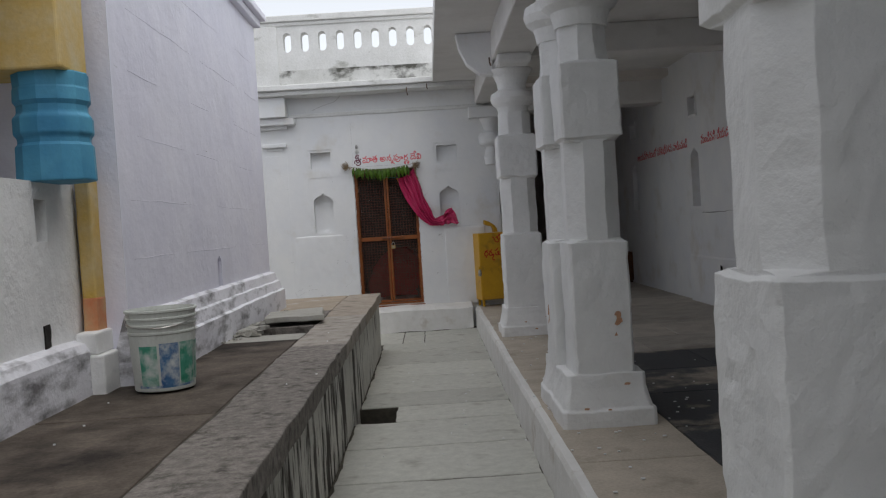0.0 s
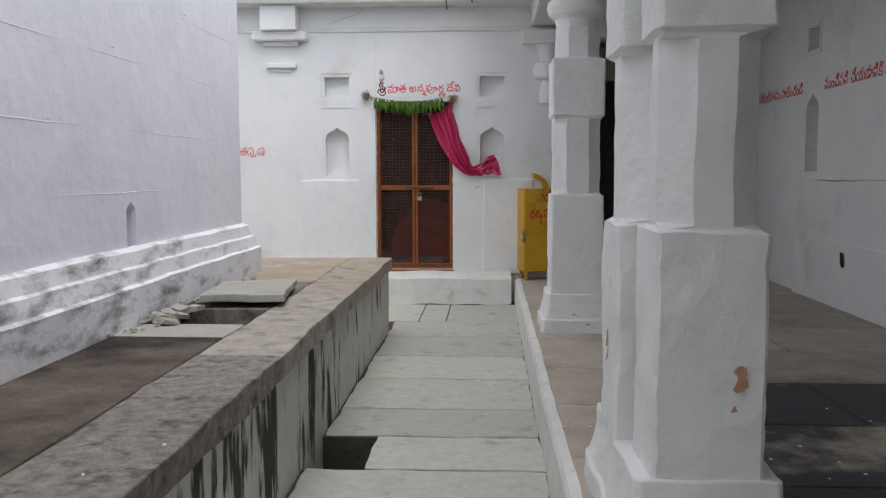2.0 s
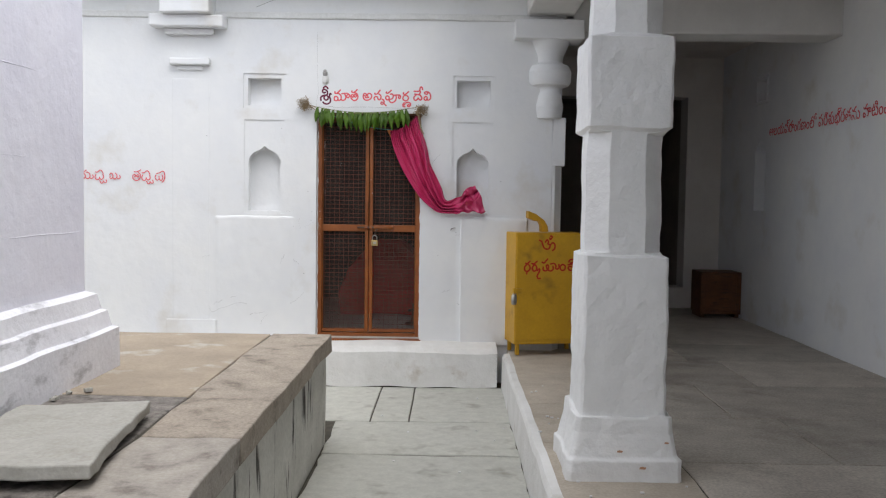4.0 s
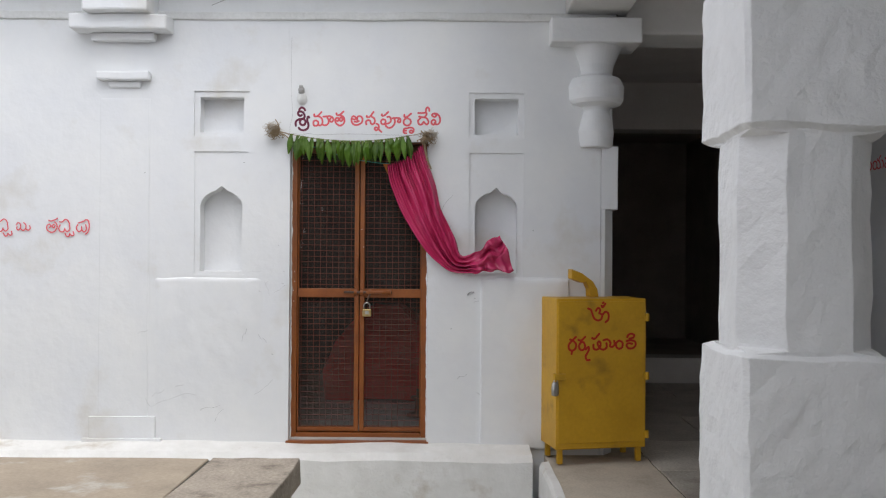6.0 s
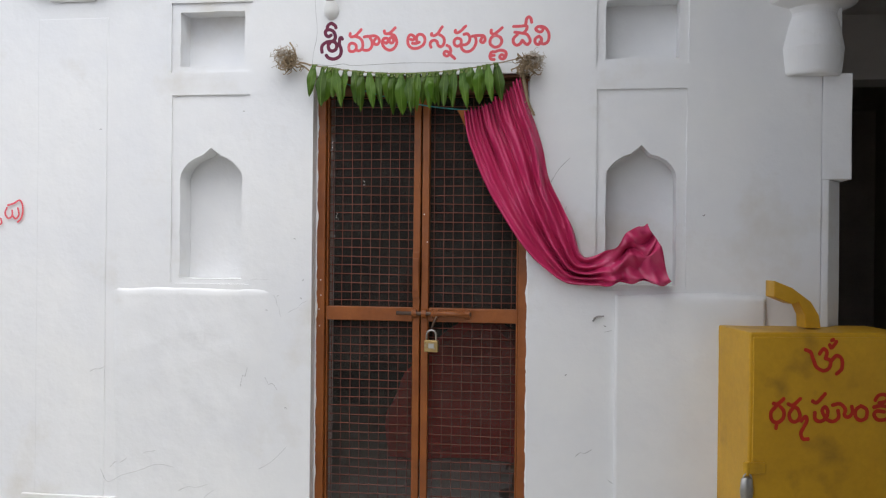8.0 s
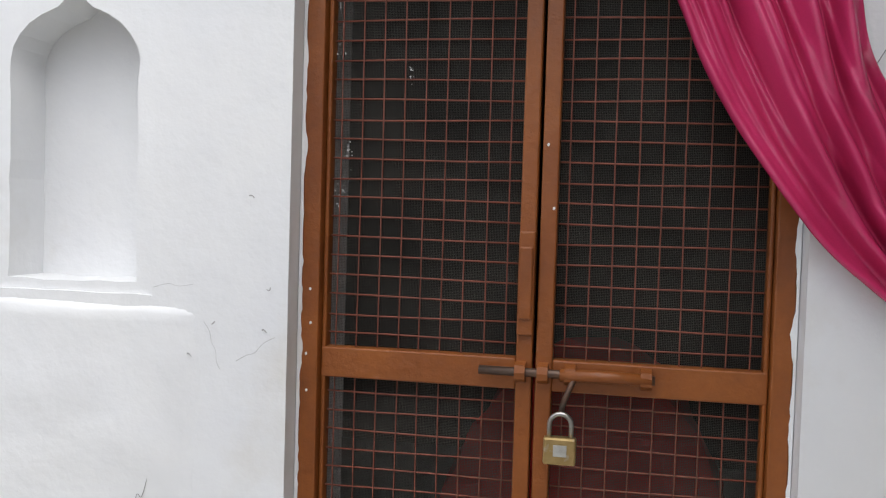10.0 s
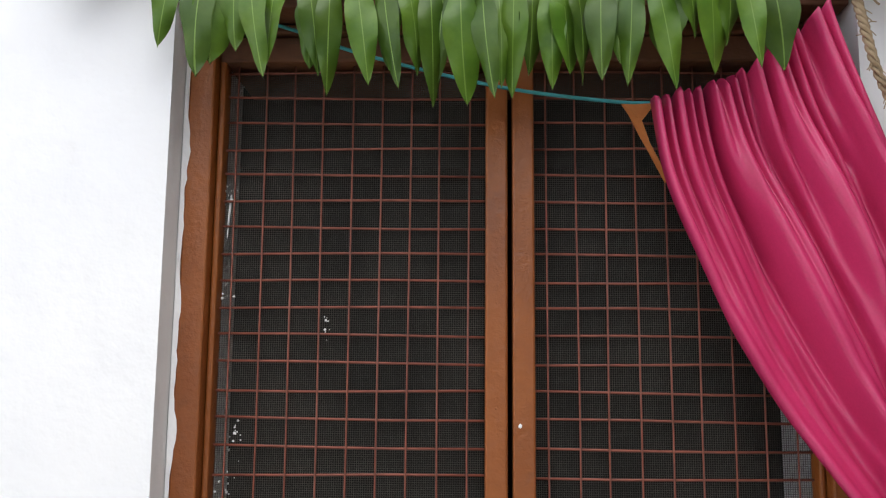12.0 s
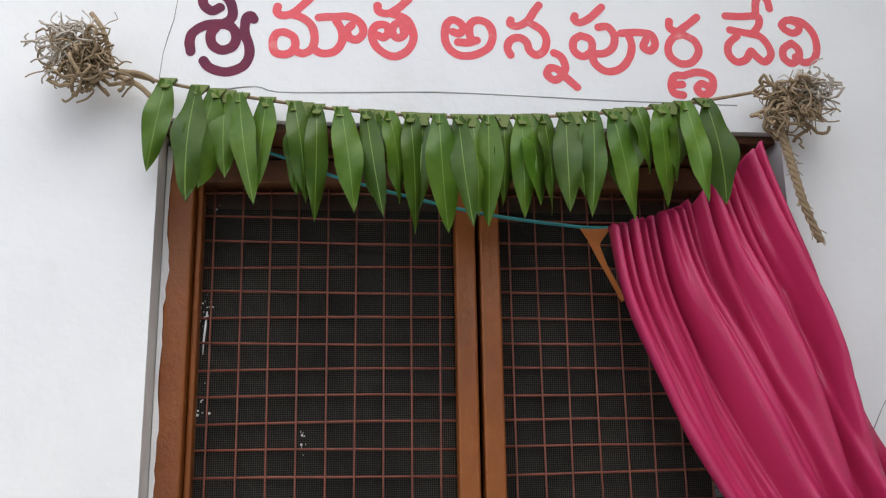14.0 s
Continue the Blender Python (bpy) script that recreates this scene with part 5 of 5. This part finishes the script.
bm2 = bmesh.new()
lathe(bm2, [(0.012, -0.03), (0.021, -0.026), (0.023, 0.0), (0.02, 0.028), (0.008, 0.034)], 0, 0, 14)
bm2.transform(pose(-0.034, -0.016, 0.435) @ Matrix.Diagonal((1, 0.55, 1.25, 1)))
part("padlock_body", bm2, STEEL, hundi, "small steel padlock", smooth=True)
part("padlock_shackle", bm, STEEL, hundi, smooth=True)
bm = bmesh.new()
sp = [(0.245, 0.955, 0.05), (0.24, 1.00, 0.045), (0.215, 1.045, 0.04), (0.17, 1.065, 0.04), (0.105, 1.09, 0.045)]
loft(bm, [[(x - (0.0 if i > 2 else w * 0.55), 0.10, z - (0.028 if i > 2 else 0)), (x - (0.0 if i > 2 else w * 0.55), 0.17, z - (0.028 if i > 2 else 0)), (x + (0.0 if i > 2 else w * 0.55), 0.17, z + (0.028 if i > 2 else 0)), (x + (0.0 if i > 2 else w * 0.55), 0.10, z + (0.028 if i > 2 else 0))] for i, (x, z, w) in enumerate(sp)])
part("coin_spout", bm, YELLOW, hundi, "bent yellow sheet-metal coin spout", bevel=0.003)
for key, x, z in (("om", 0.164, 0.814), ("dha", 0.049, 0.656), ("rma", 0.107, 0.656), ("hum", 0.19, 0.656), ("di", 0.4, 0.656)):
    bm = painted([[(x + 0.001 * u, z + 0.001 * v) for u, v in stroke] for stroke in GLYPH[key]], 0.0066, 0.0092, 0.0014)
    part("letter", bm, HRED, hdoor)


# ---- bucket on the platform ----
bucket = tagged(empty("bucket", -0.83, -7.23, TOP_P + 0.002), "white plastic bucket with worn green and blue print on the platform", "bucket")
bm = bmesh.new()
lathe(bm, [(0.142, 0.0), (0.146, 0.005), (0.160, 0.275), (0.165, 0.28), (0.165, 0.288), (0.161, 0.292), (0.163, 0.315), (0.169, 0.318), (0.169, 0.326), (0.164, 0.33), (0.165, 0.348), (0.171, 0.351), (0.171, 0.359), (0.166, 0.362),
           (0.168, 0.382), (0.175, 0.386), (0.175, 0.396), (0.166, 0.398), (0.160, 0.38), (0.150, 0.20), (0.140, 0.012), (0.0, 0.010)], n=40, caps=False)
tub = part("body", bm, PLASTIC, bucket, smooth=False)
for a0, a1, z0, z1, m in ((-118, -84, 0.03, 0.225, LABEL_G), (-80, -46, 0.03, 0.235, LABEL_B), (-44, -10, 0.03, 0.235, LABEL_G), (-125, -8, 0.018, 0.032, LABEL_B), (-8, 60, 0.04, 0.23, LABEL_G)):
    bm = bmesh.new()
    loft(bm, [[((0.1455 + 0.0515 * z + o) * math.cos(radians(a0 + (a1 - a0) * k / 8)), (0.1455 + 0.0515 * z + o) * math.sin(radians(a0 + (a1 - a0) * k / 8)), z) for k in range(9)] for z, o in ((z0, 0.0022), (z1, 0.0022))], closed=False)
    part("label", bm, m, tub)
bm = bmesh.new()
tube(bm, [(0.172 * math.cos(a), 0.172 * math.sin(a), 0.352 - 0.04 * math.sin(a - 3.2)) for a in (3.2 + math.pi * k / 14 for k in range(15))], 0.0025, 5)
part("handle", bm, STEEL, bucket)


# ---- wooden box at the end of the veranda ----
crate = tagged(empty("wooden_box", 3.29, 2.15, FLOOR_V), "old brown wooden box against the veranda wall", "box")
part("carcass", boxed(0, 0.42, 0, 0.36, 0.04, 0.48), WOOD_AND_SHADE, crate, bevel=0.006)
for i, (a, b, c, d) in enumerate(((0, 0.42, 0.04, 0.08), (0, 0.42, 0.44, 0.48), (0, 0.05, 0.08, 0.44), (0.37, 0.42, 0.08, 0.44))):
    part("front_rail", boxed(a, b, -0.012, 0.002, c, d), WOOD_AND_SHADE, crate, bevel=0.003)
for x in (0.01, 0.37):
    part("foot", boxed(x, x + 0.04, 0.02, 0.34, 0, 0.045), WOOD_AND_SHADE, crate)

# ---- small wear: cracks, hooks, litter ----
def crack(x, z, pts, r=0.0022, y=-0.001, m=CRACK):
    bm = bmesh.new()
    tube(bm, curve_through([(x + u, y, z + v) for u, v in pts], 3), [r * (0.5 + 0.6 * abs(noise.noise(Vector((k, x, z))))) for k in range(3 * (len(pts) - 1) + 1)], 4)
    return structure(part("wall_crack", bm, m), "thin dark crack in the whitewashed plaster")


crack(-0.40, 2.195, [(0, 0.0), (0.05, -0.004), (0.10, 0.002), (0.13, -0.005), (0.22, -0.003), (0.34, 0.001), (0.46, -0.001), (0.58, -0.004), (0.76, -0.006)], 0.0014, 0.0)
crack(-0.425, 2.16, [(0, 0), (0.005, 0.08), (0.02, 0.16), (0.01, 0.30), (0.012, 0.62)], 0.0010, 0.0)
crack(-1.28, 0.56, [(0, 0.03), (0.03, -0.02), (0.09, 0.01), (0.16, 0.03), (0.24, 0.06), (0.31, 0.05)], 0.0009, -0.009)
crack(-0.62, 0.62, [(0, 0), (0.05, 0.03), (0.11, 0.09)], 0.0007, -0.009)
crack(0.66, 1.225, [(0, 0), (0.012, 0.016), (0.04, 0.02)], 0.005, -0.006)
crack(0.70, 1.185, [(0, 0), (0.03, 0.008)], 0.0009, -0.009)
crack(0.50, 1.74, [(0, 0), (0.03, 0.05), (0.07, 0.09)], 0.001, 0.0)
crack(-0.569, 1.30, [(0, 0), (0.012, -0.016), (0.016, -0.036), (0.024, -0.049), (0.026, -0.07), (0.033, -0.082)], 0.0006, -0.0085)
crack(-0.507, 1.234, [(0, 0), (0.02, 0.012), (0.034, 0.016), (0.05, 0.034), (0.071, 0.045)], 0.0006, -0.0085)
crack(-0.67, 1.354, [(0, 0), (0.03, 0.008), (0.05, 0.004), (0.077, 0.009)], 0.0005, 0.0)
for x, z, w, h in ((-1.24, 0.60, 0.07, 0.04), (-1.10, 0.66, 0.05, 0.015), (-0.95, 0.52, 0.12, 0.03), (-0.70, 0.94, 0.03, 0.08), (-0.60, 0.98, 0.05, -0.05), (-1.33, 0.98, 0.06, 0.02), (0.60, 0.72, 0.06, 0.03), (0.72, 0.64, 0.05, -0.02), (0.82, 0.86, 0.04, 0.02), (0.98, 0.80, 0.06, -0.01), (0.52, 1.60, 0.04, 0.05)):
    crack(x, z, [(0, 0), (w * 0.3, h * 0.55), (w * 0.62, h * 0.5), (w, h)], 0.0011, -0.007 if z < 1.2 else 0.0)
random.seed(77)
for x, z in ((-0.455, 1.36), (-0.462, 1.29), (-0.555, 1.295), (-0.49, 1.52), (-0.60, 1.24), (-0.70, 2.02), (-1.30, 1.95), (0.70, 1.21), (1.05, 1.62), (0.56, 1.02), (-0.52, 0.86), (-1.05, 1.12)):
    crack(x, z, [(0, 0), (random.uniform(0.002, 0.006), random.uniform(-0.004, 0.004)), (random.uniform(0.006, 0.010), random.uniform(-0.006, 0.006))], random.uniform(0.0012, 0.0024), -0.005)
crack(1.0, 0.77, [(0, 0), (0.05, -0.005), (0.09, -0.01)], 0.0009, -0.009)
crack(-0.86, 0.45, [(0, 0), (0.02, 0.05), (0.06, 0.08)], 0.0007, -0.009)
crack(-0.9, 2.97, [(0, 0), (0.15, 0.06), (0.3, 0.10), (0.38, 0.18)], 0.003, -0.001)
for x, y, z, s in ((0.36, -0.32, 3.10, 0.05), (0.62, -0.34, 3.13, 0.02), (1.20, -3.35, 2.86, 0.03)):
    bm = bmesh.new()
    tube(bm, [(x, y, z + 0.05), (x, y - 0.01, z), (x + 0.01, y - 0.01, z - s)], 0.008, 6)
    tagged(part("hook", bm, DARKSTEEL), "small dark iron hook under the cornice", "hook")
# thin solid lumps on the plaster, coloured as the shade of holes
for y, z in ((-2.16, 0.62), (-4.6, 2.95)):
    bm = bmesh.new()
    loft(bm, [[(RW - 0.04 - d, y - 0.03 * k, z), (RW - 0.04 - d, y + 0.02 * k, z + 0.03), (RW - 0.04 - d, y + 0.03 * k, z + 0.12), (RW - 0.04 - d, y - 0.02 * k, z + 0.11)] for d, k in ((0.0, 1.0), (0.012, 0.6))])
    structure(part("wall_hole", bm, HOLE_SHADE), "small near-black lump painted as the shade of a veranda wall hole")
random.seed(21)
chip = bmesh.new()
for _ in range(80):
    x, y = random.uniform(1.75, 3.1), random.gauss(-6.9, 0.9)
    r = random.uniform(0.003, 0.009)
    box(chip, x - r, x + r, y - r * 0.8, y + r * 0.8, FLOOR_V, FLOOR_V + 0.003)
for _ in range(90):
    x, y = random.uniform(1.12, 1.7), random.uniform(-9, -1)
    r = random.uniform(0.003, 0.009)
    box(chip, x - r, x + r, y - r * 0.8, y + r * 0.8, FLOOR_V + 0.001, FLOOR_V + 0.006)
for _ in range(14):
    x, y = random.uniform(-1.0, 0.0), random.uniform(-10, -2)
    r = random.uniform(0.002, 0.005)
    box(chip, x - r, x + r, y - r * 0.8, y + r * 0.8, TOP_P + 0.001, TOP_P + 0.006)
for _ in range(30):
    x, y = random.uniform(0.02, 1.06), random.uniform(-9, -0.4)
    r = random.uniform(0.003, 0.008)
    box(chip, x - r, x + r, y - r * 0.8, y + r * 0.8, 0.0, 0.005)
tagged(part("paint_chips", chip, WHITE), "scattered chips of white paint on the floors", "litter", kind="stuff")
rub = bmesh.new()
for _ in range(34):
    x, y, r = random.uniform(-0.97, -0.80), random.uniform(-5.25, -4.45), random.uniform(0.018, 0.048)
    for v in box(rub, -r, r, -r * 0.8, r * 0.8, 0, r * 0.55, pose(x, y, TOP_P - 0.008, random.uniform(-18, 18), random.uniform(-14, 14), random.uniform(0, 180))):
        v.co += 0.35 * r * noise.noise_vector(v.co * 40)
for _ in range(60):
    y = random.uniform(-5.6, -3.3)
    x, r = -0.93 + abs(random.gauss(0, 0.05)), random.uniform(0.005, 0.016)
    box(rub, -r, r, -r * 0.8, r * 0.8, 0, r, pose(x, y, TOP_P - 0.002, random.uniform(-20, 20), 0, random.uniform(0, 180)))
tagged(part("rubble", rub, PALE), "broken stone bits along the plinth foot", "rubble", kind="stuff")
cover = wobble(wobble(boxed(-0.23, 0.23, -0.42, 0.42, 0.0, 0.042), 0.016, 4, 0.05), 0.008, 14)
cover.transform(pose(-0.63, -4.24, TOP_P + 0.016, -1.2, 0, 7))
tagged(part("cover_slab", cover, PALE, bevel=0.006), "pale stone cover slab pushed off the open pit", "slab")

# ---- paving pieces ----
def slabs(parent, name, cells, z, thick, m, gap=0.010, amp=0.007, rough=0.004, cuts=3):
    for x0, x1, y0, y1, *mm in cells:
        bm = boxed(x0 + gap, x1 - gap, y0 + gap, y1 - gap, z - thick, z)
        bmesh.ops.subdivide_edges(bm, edges=[e for e in bm.edges if e.calc_length() > 0.3], cuts=cuts, use_grid_fill=True)
        for v in bm.verts:
            top = v.co.z > z - thick / 2
            v.co += Vector((amp * noise.noise(v.co * 7), amp * noise.noise(v.co * 11 + Vector((9, 0, 0))), rough * noise.noise(v.co * 3) - (rough if top else 0)))
        part(name, bm, mm[0] if mm else m, parent, bevel=0.006)


ys = [-0.2, -1.27, -2.03, -2.82, -3.56, -4.33, -4.88, -5.40, -6.13, -6.87, -7.62, -8.35, -9.1, -9.9, -10.7, -11.5, -12.4, -13.3, -14.2, -15.1, -16.0, -17.0]
cells = []
for i, (a, b) in enumerate(zip(ys, ys[1:])):
    if i == 0:
        cells += [(-0.75, 0.14, b, a), (0.14, 0.40, b, a), (0.40, 1.085, b, a), (-1.7, -0.75, b, a), (-3.0, -1.7, b, a)]
    elif b == -5.40:
        cells.append((0.20, 1.085, b, a))
    else:
        cells.append((-0.09 if a > -1.8 else -0.08, 1.085, b, a))
slabs(walkway, "paving_slab", [c for c in cells if c[3] > -0.5], 0.0, 0.09, SLAB, 0.005, 0.006, 0.005, 5)
slabs(walkway, "paving_slab", [c for c in cells if c[3] < -0.5], 0.0, 0.09, SLAB, 0.011, 0.018, 0.005, 7)
ey = [-1.74, -4.06, -5.90, -6.60, -8.28, -10.4, -12.6, -14.8, -17.0]
slabs(plat, "edge_slab", [(-0.415, -0.05, b, a, TAN_EDGE if a > -2 else PALE_EDGE if a > -5 else EDGE) for a, b in zip(ey, ey[1:])], TOP_P, 0.115, EDGE, 0.005, 0.016, 0.008, 11)
slabs(plat, "inner_slab", [(-1.35, -0.415, -3.45, -1.75, TAN), (-1.35, -0.415, -4.68, -3.45, EDGE), (-1.35, -0.90, -5.16, -4.68, EDGE), (-1.35, -0.415, -5.50, -5.16, PALE),
                          (-1.35, -0.415, -7.9, -5.50, BROWN), (-1.35, -0.415, -10.6, -7.9, BROWN), (-1.35, -0.415, -13.4, -10.6, BROWN), (-1.35, -0.415, -17, -13.4, BROWN)], TOP_P - 0.004, 0.16, BROWN, 0.006, 0.009, 0.006)
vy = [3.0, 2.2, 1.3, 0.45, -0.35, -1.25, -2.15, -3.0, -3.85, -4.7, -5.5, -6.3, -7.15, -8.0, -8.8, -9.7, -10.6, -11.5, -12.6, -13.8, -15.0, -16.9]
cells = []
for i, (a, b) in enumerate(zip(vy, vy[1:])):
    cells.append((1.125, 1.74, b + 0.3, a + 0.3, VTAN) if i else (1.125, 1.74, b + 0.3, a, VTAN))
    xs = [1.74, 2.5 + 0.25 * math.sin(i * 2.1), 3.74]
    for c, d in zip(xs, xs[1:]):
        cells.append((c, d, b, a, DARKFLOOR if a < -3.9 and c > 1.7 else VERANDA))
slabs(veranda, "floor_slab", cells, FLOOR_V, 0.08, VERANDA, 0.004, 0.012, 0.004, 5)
